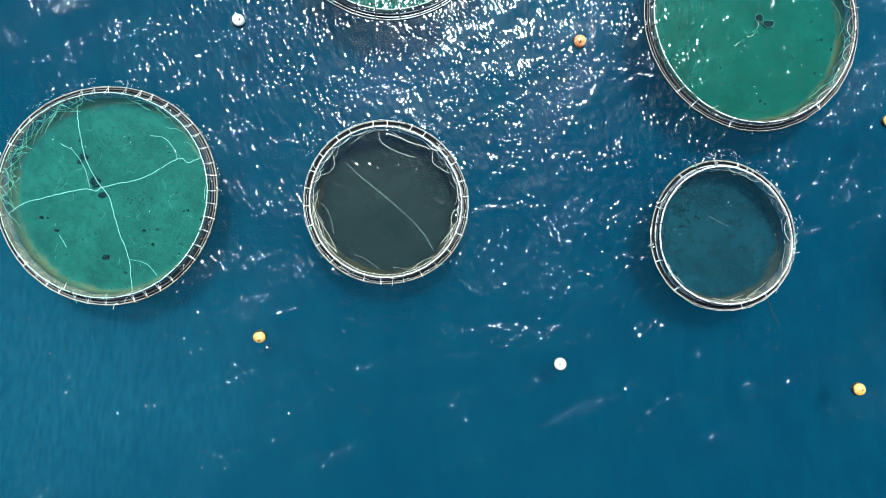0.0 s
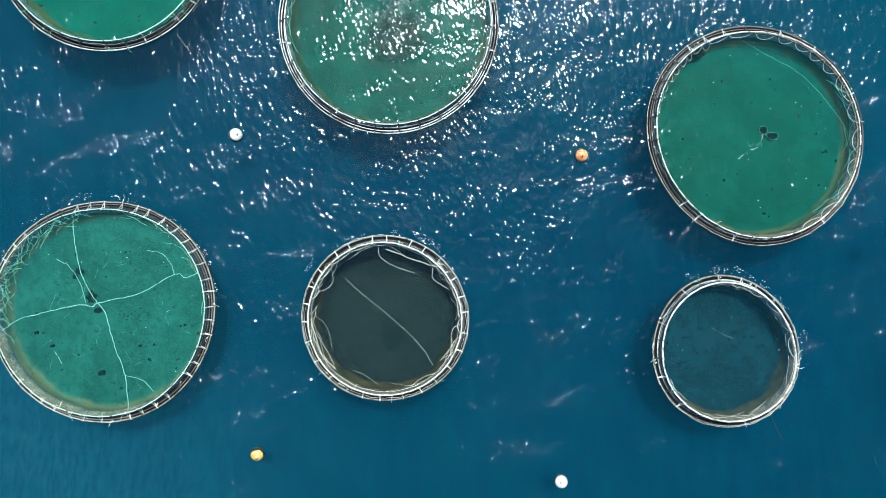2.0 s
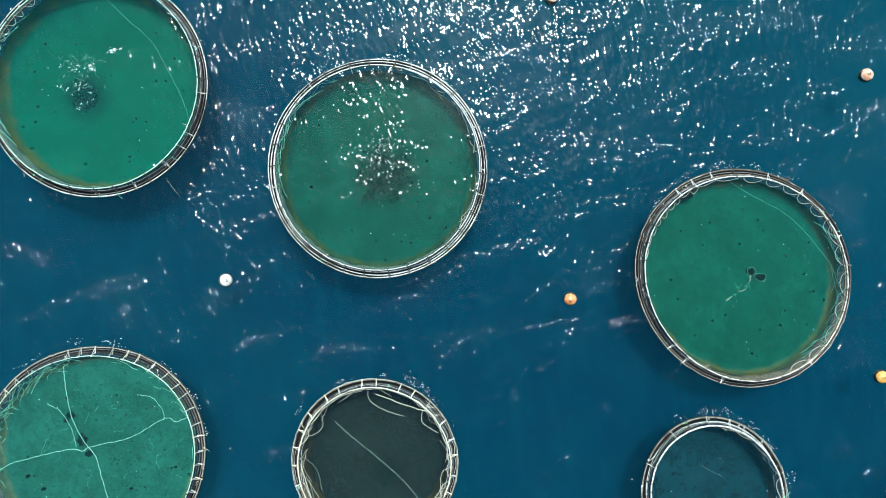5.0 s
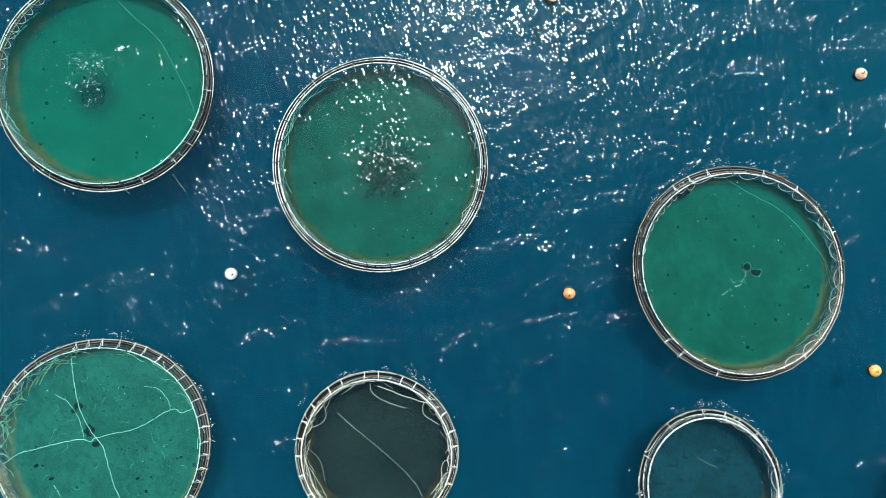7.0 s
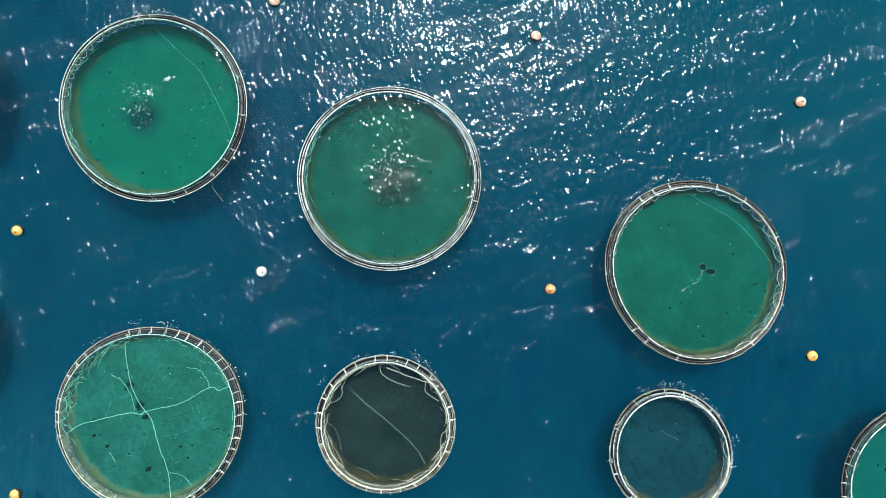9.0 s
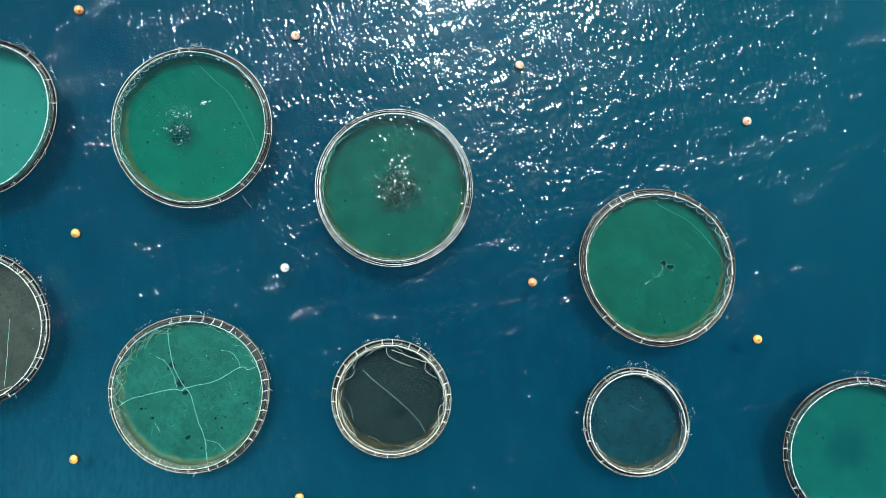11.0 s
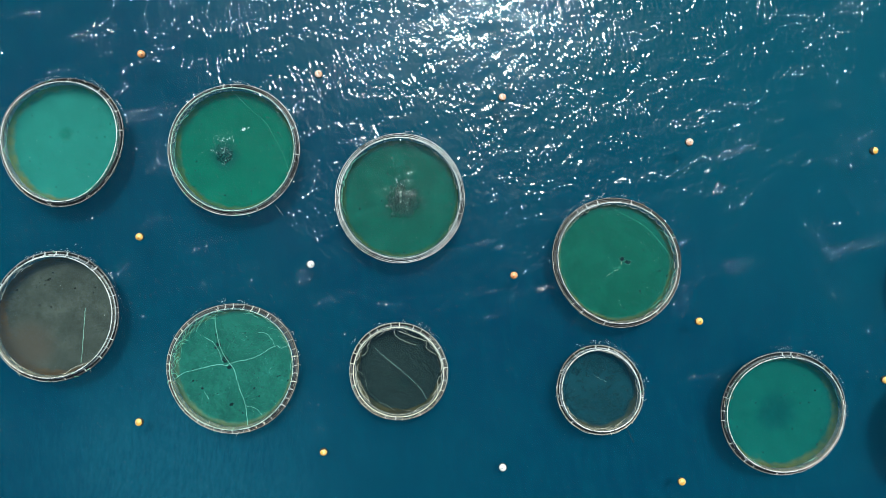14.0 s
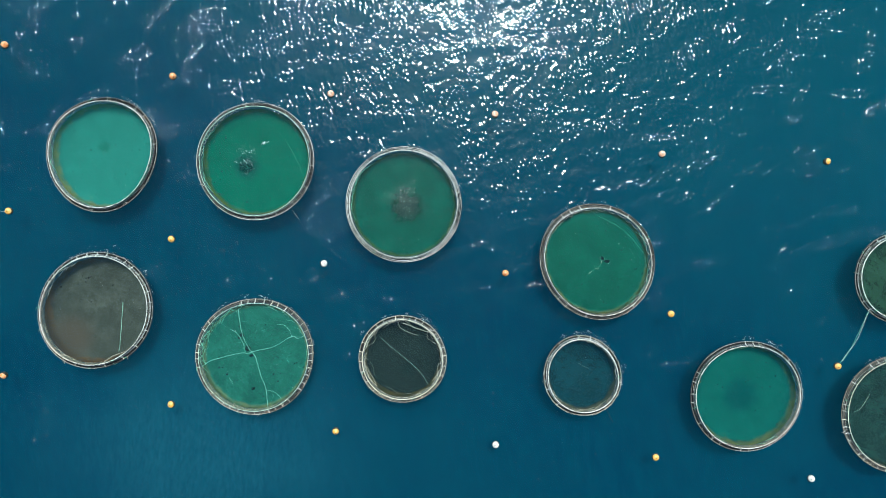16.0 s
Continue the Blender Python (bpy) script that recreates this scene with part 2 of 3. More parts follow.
DARK_BRACKET = plastic_material("dark_bracket", (0.03, 0.03, 0.032), (0.16, 0.15, 0.13), 0.3)
PALE_BRACKET = plastic_material("pale_bracket", (0.40, 0.41, 0.38), (0.10, 0.09, 0.07), 0.45)
GREEN_ROPE = rope_material("green_rope", (0.36, 0.72, 0.60))
FADED_ROPE = rope_material("faded_twine", (0.13, 0.40, 0.31))
WEED_ROPE = rope_material("weedy_rope", (0.21, 0.56, 0.39))
MINT_ROPE = rope_material("pale_mint_rope", (0.55, 0.68, 0.62))
CREAM_ROPE = rope_material("cream_rope", (0.54, 0.525, 0.435))
DARK_ROPE = rope_material("dark_rope", (0.03, 0.035, 0.04))
# near-black tone for the shade in the gap between the pipes
GAP_DARK = rope_material("dark_gap", (0.007, 0.008, 0.009))
HOLE = rope_material("dark_hole", (0.002, 0.012, 0.016))


# ---- building helpers ----
def part(name, bm, material, parent=None, label="", smooth=True):
    """Links a bmesh as one mesh object under a thing."""
    me = bpy.data.meshes.new(name)
    bm.to_mesh(me)
    bm.free()
    me.materials.append(material)
    if smooth:
        me.shade_smooth()
    ob = new(name, me)
    if parent is not None:
        ob.parent = parent
    if label:
        tagged(ob, label)
    return ob


def shared(name, me, parent, m):
    ob = new(name, me)
    ob.parent = parent
    ob.matrix_basis = m
    return ob


def tube(bm, pts, radius, closed=False, seg=8):
    """A round pipe or rope along points."""
    pts = [Vector(p) for p in pts]
    n = len(pts)
    rings = []
    for i, p in enumerate(pts):
        a = pts[i - 1] if (i > 0 or closed) else p
        b = pts[(i + 1) % n] if (i < n - 1 or closed) else p
        way = (b - a).normalized()
        side = way.cross(Vector((0, 0, 1)))
        if side.length < 1e-4:
            side = Vector((1, 0, 0))
        side.normalize()
        up = side.cross(way)
        rings.append([bm.verts.new(p + radius * (math.cos(k * math.tau / seg) * side + math.sin(k * math.tau / seg) * up))
                      for k in range(seg)])
    for i in range(n if closed else n - 1):
        q, r = rings[i], rings[(i + 1) % n]
        for k in range(seg):
            bm.faces.new((q[k], q[(k + 1) % seg], r[(k + 1) % seg], r[k]))
    if not closed:
        bm.faces.new(rings[0])
        bm.faces.new(rings[-1][::-1])
    return bm


def curve(pts, steps=5):
    """Points of a smooth line through the given ones."""
    p = [Vector(q) for q in pts]
    p = [2 * p[0] - p[1]] + p + [2 * p[-1] - p[-2]]
    out = []
    for i in range(1, len(p) - 2):
        for s in range(steps):
            t = s / steps
            out.append(0.5 * (2 * p[i] + (p[i + 1] - p[i - 1]) * t + (2 * p[i - 1] - 5 * p[i] + 4 * p[i + 1] - p[i + 2]) * t * t
                              + (3 * p[i] - p[i - 1] - 3 * p[i + 1] + p[i + 2]) * t ** 3))
    out.append(p[-2])
    return out


def box(bm, lo, hi, bevel=0.02):
    vs = bmesh.ops.create_cube(bm, size=1.0)["verts"]
    lo, hi = Vector(lo), Vector(hi)
    for v in vs:
        v.co = Vector([lo[i] + (v.co[i] + 0.5) * (hi[i] - lo[i]) for i in range(3)])
    es = {e for v in vs for e in v.link_edges}
    bmesh.ops.bevel(bm, geom=list(es), offset=bevel, segments=1, affect="EDGES")


# ---- the floating collars: centre, handrail radius and how far each is out of round ----
INNER, OUTER = 0.28, 0.82          # usual places of the floating pipes, outside the handrail
RAIL_Z, PIPE_TOP = 1.08, 0.215


class Ring:
    def __init__(self, x, y, r, c2=0.0, s2=0.0, c3=0.0, s3=0.0):
        self.x, self.y, self.r, self.h = x, y, r, (c2, s2, c3, s3)

    def radius(self, a):
        c2, s2, c3, s3 = self.h
        return self.r + c2 * math.cos(2 * a) + s2 * math.sin(2 * a) + c3 * math.cos(3 * a) + s3 * math.sin(3 * a)

    def at(self, a, out=0.0, z=0.0):
        r = self.radius(a) + out
        return Vector((r * math.cos(a), r * math.sin(a), z))


RINGS = {
    "cross": Ring(-39.80, 6.28, 12.10, 0.07, 0.09, -0.07, 0.11),
    "dark": Ring(-6.80, 5.42, 8.94, 0.02, -0.07, 0.03, -0.03),
    "torn": Ring(37.16, 27.19, 12.06, -0.02, -0.40, -0.03, 0.12),
    "small": Ring(33.68, 1.42, 8.05, -0.14, -0.21, 0.03, -0.09),
    "pale": Ring(-6.41, 40.10, 11.98),
    "line": Ring(-39.43, 49.80, 12.14, 0.0, 0.09, -0.01, 0.05),
    "jade": Ring(-73.40, 51.50, 11.52, -0.26, 0.34, -0.06, 0.26),
    "grey": Ring(-75.05, 16.69, 11.90, -0.13, 0.33, 0.03, -0.03),
    "teal": Ring(70.95, -3.42, 11.70, 0.14, 0.15, 0.0, 0.08),
    "olive": Ring(106.11, 23.13, 9.44),
    "slate": Ring(106.14, -7.81, 12.50),
}


# colour of each net under the water
NETS = {
    "cross": (0.019, 0.116, 0.088),
    "dark": (0.0145, 0.0275, 0.0265),
    "torn": (0.010, 0.088, 0.062),
    "small": (0.0075, 0.041, 0.054),
    "pale": (0.0098, 0.081, 0.060),
    "line": (0.008, 0.108, 0.073),
    "jade": (0.024, 0.165, 0.136),
    "grey": (0.051, 0.064, 0.055),
    "teal": (0.0085, 0.092, 0.078),
    "olive": (0.0200, 0.0540, 0.0360),
    "slate": (0.0140, 0.0400, 0.0360),
}

# patches inside two cages where the surface is broken and splashing
STIRRED = [(-5.8, 41.0, 5.2), (-41.8, 50.2, 2.6)]

# ---- the sea: one sheet to the horizon, and an added blue sheet below it ----
def sea_axis(lo, hi, step):
    inner = list(np.arange(lo, hi + step / 2, step))
    far, d = [], step
    p = 0.0
    while p < 3000:
        d *= 1.35
        p += d
        far.append(p)
    return np.array([lo - q for q in reversed(far)] + inner + [hi + q for q in far])


def sea_mesh(name, z, lo, hi, step, waves, calm):
    xs, ys = sea_axis(lo[0], hi[0], step), sea_axis(lo[1], hi[1], step)
    gx, gy = np.meshgrid(xs, ys)
    gz = np.full_like(gx, z)
    inside = np.zeros_like(gx)
    if calm:
        for g in RINGS.values():
            d = np.hypot(gx - g.x, gy - g.y)
            inside = np.maximum(inside, np.clip((g.r + 0.3 - d) / 1.0, 0, 1))
    stir = inside.copy()
    for x, y, r in STIRRED if calm else ():
        d = np.hypot(gx - x, gy - y)
        stir -= 1.1 * np.clip(1.3 - d / r, 0, 1)
    # the collars damp the ripples in their lee, to the south
    for g in RINGS.values() if calm else ():
        dx, dy = gx - g.x, gy - g.y
        d = np.hypot(dx, dy) - g.r
        lee = np.exp(-(dx / (0.95 * g.r)) ** 2) * np.clip(-dy / (0.6 * g.r), 0, 1) * np.clip(1.0 - d / (1.3 * g.r), 0, 1) * (d > 0)
        stir = np.maximum(stir, 0.75 * lee)
    for length, height, turn, phase in waves:
        k = math.tau / length
        way = (math.cos(radians(turn)), math.sin(radians(turn)))
        fade = np.clip(1.4 - np.hypot(gx, gy - 20) / 220, 0, 1)
        gz += height * fade * (1 - 0.6 * inside) * np.sin(k * (gx * way[0] + gy * way[1]) + phase + 0.8 * np.sin(k * 0.23 * (gx * way[1] - gy * way[0])))
    ny, nx = gx.shape
    co = np.stack([gx, gy, gz], -1).reshape(-1, 3)
    idx = np.arange(nx * ny).reshape(ny, nx)
    quads = np.stack([idx[:-1, :-1], idx[:-1, 1:], idx[1:, 1:], idx[1:, :-1]], -1).reshape(-1, 4)
    me = bpy.data.meshes.new(name)
    me.from_pydata(co.tolist(), [], quads.tolist())
    if calm:
        murk = np.zeros((nx * ny, 4), np.float32)
        murk[:, 3] = 1.0
        for k, g in RINGS.items():
            sel = (np.hypot(gx - g.x, gy - g.y) < g.r + 1.5).reshape(-1)
            murk[sel, :3] = np.array(NETS[k]) * 0.85
        at = me.attributes.new("murk", "FLOAT_COLOR", "POINT")
        at.data.foreach_set("color", murk.reshape(-1))
        at = me.attributes.new("inside", "FLOAT", "POINT")
        at.data.foreach_set("value", inside.reshape(-1).astype(np.float32))
        at = me.attributes.new("calm", "FLOAT", "POINT")
        at.data.foreach_set("value", stir.reshape(-1).astype(np.float32))
    me.shade_smooth()
    return me


WAVES = [(7.3, 0.020, 112, 0.3), (4.6, 0.012, 98, 1.9), (3.1, 0.007, 128, 4.0), (11.0, 0.03, 70, 2.2)]
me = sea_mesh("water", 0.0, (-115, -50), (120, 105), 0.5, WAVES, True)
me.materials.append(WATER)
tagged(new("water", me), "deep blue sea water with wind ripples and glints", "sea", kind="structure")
# added sheet, no real bottom: stands in for the glow of deep water
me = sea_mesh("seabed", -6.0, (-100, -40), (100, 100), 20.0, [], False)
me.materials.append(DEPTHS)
tagged(new("seabed", me), "added blue sheet standing in for light from deep water", "seabed", kind="structure")


# ---- cages ----
def bracket_mesh(pipes):
    """A clamp that ties the floating pipes together: a thin bridge with a rounded saddle on each pipe. x points outwards."""
    bm = bmesh.new()
    box(bm, (pipes[0][0] - 0.16, -0.05, 0.12), (pipes[-1][0] + 0.10, 0.05, 0.245), 0.02)
    for x, r, _ in pipes:
        hoop = [(x + (r + 0.02) * math.cos(t), 0.0, PIPE_TOP - r + (r + 0.02) * math.sin(t)) for t in [radians(d) for d in range(-20, 201, 22)]]
        for side in (-0.05, 0.05):
            tube(bm, [(p[0], side, p[2]) for p in hoop], 0.026, False, 5)
    me = bpy.data.meshes.new("bracket")
    bm.to_mesh(me)
    bm.free()
    return me


def stanchion_mesh(pipes):
    """A post from the inner clamp up to the handrail, with a slanting brace from the outer clamp."""
    bm = bmesh.new()
    a, b = pipes[0][0], pipes[-1][0]
    tube(bm, [(a - 0.04, 0, 0.20), (a - 0.08, 0, 0.55), (0.0, 0, RAIL_Z)], 0.05, seg=6)
    tube(bm, [(b - 0.06, 0, 0.22), (0.35, 0, 0.72), (0.02, 0, RAIL_Z - 0.05)], 0.034, seg=6)
    tube(bm, [(0.0, -0.07, RAIL_Z), (0.0, 0.07, RAIL_Z)], 0.115, seg=8)
    me = bpy.data.meshes.new("stanchion")
    bm.to_mesh(me)
    bm.free()
    me.shade_smooth()
    return me


def with_material(me, mat):
    m2 = me.copy()
    m2.materials.append(mat)
    return m2


CLAMP_PAINT = {"dark": DARK_BRACKET, "pale": PALE_BRACKET, "white": WHITE_PIPE, "beige": BEIGE_PIPE}


def knot_mesh(seed):
    """A fist of wound rope with a short loose tail."""
    rng = random.Random(seed)
    bm = bmesh.new()
    bmesh.ops.create_icosphere(bm, subdivisions=1, radius=0.12)
    for v in bm.verts:
        v.co *= rng.uniform(0.6, 1.25)
        v.co.z *= 0.7
    tail = [Vector((0, 0, 0.02))]
    way = rng.uniform(0, 6.28)
    for _ in range(4):
        way += rng.uniform(-0.8, 0.8)
        tail.append(tail[-1] + Vector((math.cos(way), math.sin(way), -0.12)) * rng.uniform(0.12, 0.26))
    tube(bm, tail, 0.028, False, 5)
    me = bpy.data.meshes.new("lashing")
    bm.to_mesh(me)
    bm.free()
    return me


WHITE_ROPE = rope_material("white_rope", (0.62, 0.64, 0.60))
BROWN_ROPE = rope_material("brown_rope", (0.20, 0.13, 0.06))
KNOTS = [with_material(knot_mesh(s), mat) for s, mat in ((1, CREAM_ROPE), (2, WHITE_ROPE), (7, WHITE_ROPE), (3, BROWN_ROPE), (4, WEED_ROPE), (5, DARK_ROPE), (6, CREAM_ROPE))]


def lashings(thing, ring, count, rng):
    """Rope lashings along the collar, some at the rail and some on the pipes."""
    for _ in range(count):
        a = rng.uniform(0, math.tau)
        out, z = rng.choice(((0.0, RAIL_Z + 0.03), (INNER, 0.26), (OUTER, 0.25), (0.55, 0.16)))
        m = Matrix.Translation(ring.at(a, out, z)) @ Matrix.Rotation(rng.uniform(0, 6.28), 4, "Z") @ Matrix.Scale(rng.uniform(0.6, 1.25), 4)
        shared("lashing", rng.choice(KNOTS), thing, m)


def cage(ring, label, posts, pipes, rail, brackets, net, wall, depth, seed, rail_r=0.10, lifted=False, lacing=2):
    """A round floating net cage: floating pipes (offset, radius, material), clamps, posts, handrail, hanging net."""
    rng = random.Random(seed)
    thing = new("fish_cage")
    thing.empty_display_size = 1.0
    thing.location = (ring.x, ring.y, 0)
    tagged(thing, label, "fish cage", "floating fish cages")
    n = 144
    turn = [k * math.tau / n for k in range(n)]
    for i, (out, r, mat) in enumerate(pipes):
        part("floating_pipe", tube(bmesh.new(), [ring.at(a, out + 0.03 * math.sin(4 * a + seed + 2 * i), PIPE_TOP - r + 0.010 * math.sin(3 * a + seed)) for a in turn],
                                   r, True, 12), mat, thing)
    part("handrail", tube(bmesh.new(), [ring.at(a, rng.uniform(-0.025, 0.025), RAIL_Z + 0.03 * math.sin(5 * a + seed)) for a in turn], rail_r, True, 8), rail, thing)
    part("mid_rail", tube(bmesh.new(), [ring.at(a, 0.14, 0.60 + 0.03 * math.sin(7 * a + seed)) for a in turn], 0.035, True, 6), BLACK_PIPE, thing)
    inner, outer = pipes[0][0] + 0.02, pipes[-1][0] - 0.02
    # added dark sheet: the black shade between the pipes is put in as a part
    bm = bmesh.new()
    low = [[bm.verts.new(ring.at(a, o, z)) for a in turn] for o, z in ((inner, 0.06), (outer, 0.06), (outer, -0.12), (inner, -0.12))]
    for i in range(4):
        for k in range(n):
            bm.faces.new((low[i][k], low[i][(k + 1) % n], low[(i + 1) % 4][(k + 1) % n], low[(i + 1) % 4][k]))
    part("gap_sheet", bm, GAP_DARK, thing, "dark sheet added for the shaded gap between pipes", smooth=False)
    # ropes laid along the collar, never quite straight; the outer adds the pipe's highlight
    for i in range(lacing):
        base_out, base_z = ((OUTER + 0.06, 0.24), (INNER - 0.10, 0.30), (0.55, 0.12), (-0.30, 0.45))[i]
        ph = rng.uniform(0, 6.28)
        for j in range(3):
            if j == 2 and i in (0, 2):
                continue
            a0 = ph + j * math.tau / 3
            pts = []
            for k in range(49):
                a = a0 + k / 48 * (math.tau / 3 - rng.uniform(0.0, 0.01))
                w = noise.noise((9 * math.cos(a) + i * 7, 9 * math.sin(a), seed)) * 0.10 + rng.uniform(-0.03, 0.03)
                pts.append(ring.at(a, base_out + w, base_z + abs(w) * 0.3))
            part("pale_collar_line", tube(bmesh.new(), pts, 0.019, False, 5), GREEN_ROPE if (i == 3 and wall is STRAW_WALL) else WHITE_ROPE, thing)
    lashings(thing, ring, posts, rng)
    bracket_base, stanchion_base = bracket_mesh(pipes), stanchion_mesh(pipes)
    clamps = {k: with_material(bracket_base, CLAMP_PAINT[k]) for k in sorted(set(brackets))}
    uprights = {k: with_material(stanchion_base, CLAMP_PAINT[k]) for k in sorted(set(brackets))}
    for k in range(posts):
        a = (k + rng.uniform(-0.16, 0.16)) * math.tau / posts + seed
        p = ring.at(a)
        b = 0.02
        q, r = ring.at(a - b), ring.at(a + b)
        way = math.atan2(r.y - q.y, r.x - q.x) - math.pi / 2
        m = Matrix.Translation(p) @ Matrix.Rotation(way + rng.uniform(-0.13, 0.13), 4, "Z")
        kind = rng.choice(brackets)
        clamp = shared("bracket", clamps[kind], thing, m)
        shared("stanchion", uprights[kind], clamp, Matrix.Identity(4))
    # netting from the handrail to the water, in slack folds
    bm = bmesh.new()
    m2 = 240
    rows = []
    for i, (z, out) in enumerate(((RAIL_Z - 0.02, -0.06), (0.6, -0.14), (0.15, -0.20), (-0.35, -0.24))):
        row = []
        for k in range(m2):
            a = k * math.tau / m2
            f = noise.noise((ring.x + 5.5 * math.cos(a) * 2, ring.y + 5.5 * math.sin(a) * 2, seed + z)) * (0.05, 0.22, 0.28, 0.24)[i]
            row.append(bm.verts.new(ring.at(a, out + f - 0.08 * (i > 0), z)))
        rows.append(row)
    for i in range(3):
        for k in range(m2):
            bm.faces.new((rows[i][k], rows[i][(k + 1) % m2], rows[i + 1][(k + 1) % m2], rows[i + 1][k]))
    part("netting", bm, wall, thing, "slack netting tied to the handrail")
    # the bag below the water
    bm = bmesh.new()
    prof = [(1.0, -0.30), (0.992, 0.20 * -depth), (0.980, 0.40 * -depth), (0.955, 0.58 * -depth), (0.90, 0.74 * -depth), (0.78, 0.88 * -depth),
            (0.55, 0.96 * -depth), (0.25, -depth), (0.08, -depth)]
    if lifted:                     # hauled up close under the surface
        prof = [(1.0, -0.30), (0.990, -0.8), (0.975, -1.35), (0.945, -1.45), (0.88, -1.15), (0.74, -0.85), (0.5, -0.7), (0.25, -0.65), (0.08, -0.65)]
    m3 = 144
    rows = []
    rim = bm.verts.layers.float.new("edge")
    for f, z in prof:
        row = []
        for k in range(m3):
            a = k * math.tau / m3
            p = ring.at(a, -0.32) * f
            w = noise.noise((p.x * 0.35 + ring.x, p.y * 0.35, z * 0.5 + seed)) * (0.12 if lifted else 0.35) * min(1.0, -z / 1.5)
            row.append(bm.verts.new((p.x * (1 + 0.02 * w), p.y * (1 + 0.02 * w), z + w)))
            row[-1][rim] = f
        rows.append(row)
    for i in range(len(rows) - 1):
        for k in range(m3):
            bm.faces.new((rows[i][k], rows[i][(k + 1) % m3], rows[i + 1][(k + 1) % m3], rows[i + 1][k]))
    bm.faces.new(rows[-1])
    part("net_bag", bm, net, thing, "net bag hanging under the water")
    return thing


def rope(thing, ring, pts, z, mat, radius=0.05, name="rope", sag=0.0):
    """A rope through plan points, as a part of its cage."""
    p = curve([(x - ring.x, y - ring.y, z) for x, y in pts], 10)
    n = len(p) - 1
    rng = random.Random(round(pts[0][0] * 10))
    for i, q in enumerate(p):
        q.z -= sag * math.sin(math.pi * i / n)
        if 0 < i < n:
            q.x += rng.uniform(-0.055, 0.055)
            q.y += rng.uniform(-0.055, 0.055)
    return part(name, tube(bmesh.new(), p, radius, False, 5), mat, thing)


def loops(thing, ring, start, end, size, depth, mat, seed, radius=0.028):
    """Slack rope loops hanging inwards from the handrail between two bearings, in degrees."""
    rng = random.Random(seed)
    a, end = radians(start), radians(end)
    while a < end:
        w = size * rng.uniform(0.75, 1.3) / ring.r
        d = depth * rng.uniform(0.6, 1.3)
        pts = []
        for i in range(9):
            t = i / 8
            s = math.sin(math.pi * t) ** 0.7
            pts.append(ring.at(a + w * t, -0.10 - d * s, RAIL_Z - 0.05 - 0.75 * s))
        part("rope_loop", tube(bmesh.new(), pts, radius, False, 5), mat, thing)
        a += w * rng.uniform(0.9, 1.25)


def tangle(thing, ring, start, end, count, reach, mat, seed):
    """Loose strands of net twine trailing inwards from the handrail."""
    rng = random.Random(seed)
    for _ in range(count):
        a = radians(rng.uniform(start, end))
        out, z = -0.15, RAIL_Z - 0.2
        pts = []
        drift = rng.choice((-1, 1)) * rng.uniform(0.3, 1.0)
        for i in range(rng.randint(4, 7)):
            pts.append(ring.at(a, out, z))
            a += drift * rng.uniform(0.4, 1.2) / ring.r + rng.uniform(-0.3, 0.3) / ring.r
            out -= rng.uniform(0.0, reach / 6)
            z = max(0.07, z - rng.uniform(0.2, 0.6))
        part("strand", tube(bmesh.new(), curve(pts, 3), rng.uniform(0.012, 0.026), False, 4), mat, thing)


def debris(thing, ring, count, reach, mat, seed, size=(0.04, 0.11), name="weed"):
    """Scraps of weed, or pale flecks, inside a cage, denser towards the rim; reach 0 is the rim, 1 the middle."""
    rng = random.Random(seed)
    bm = bmesh.new()
    heart = [(rng.uniform(0, 6.28), rng.uniform(0.3, 0.9)) for _ in range(7)]
    for _ in range(count):
        if rng.random() < 0.6:
            a0, f0 = rng.choice(heart)
            a, f = a0 + rng.gauss(0, 0.22), f0 + rng.gauss(0, 0.10)
        else:
            a, f = rng.uniform(0, 6.28), 1 - reach * rng.random() ** 1.5
        f = min(f, 0.95)
        p = ring.at(a, -0.4) * f
        r = rng.uniform(*size)
        turn = rng.uniform(0, 6.28)
        top = bm.verts.new((p.x, p.y, 0.075))
        edge = [bm.verts.new((p.x + r * rng.uniform(0.5, 1.3) * math.cos(t + turn) * 1.3, p.y + r * rng.uniform(0.5, 1.3) * math.sin(t + turn), 0.03))
                for t in [k * math.tau / 6 for k in range(6)]]
        for k in range(6):
            bm.faces.new((top, edge[k], edge[(k + 1) % 6]))
    ob = part(name, bm, mat, thing)
    ob["kind"] = "stuff"


def frays(thing, ring, count, mat, seed):
    """Frayed ends of twine lying on a worn net."""
    rng = random.Random(seed)
    for _ in range(count):
        a, f = rng.uniform(0, 6.28), rng.uniform(0.25, 0.88)
        p = ring.at(a, -0.4) * f
        way = rng.uniform(0, 6.28)
        pts = []
        for i in range(rng.randint(4, 9)):
            pts.append((p.x, p.y, -0.12))
            way += rng.uniform(-0.9, 0.9)
            p += Vector((math.cos(way), math.sin(way), 0)) * rng.uniform(0.12, 0.4)
        part("fray", tube(bmesh.new(), pts, rng.uniform(0.007, 0.014), False, 4), mat, thing)


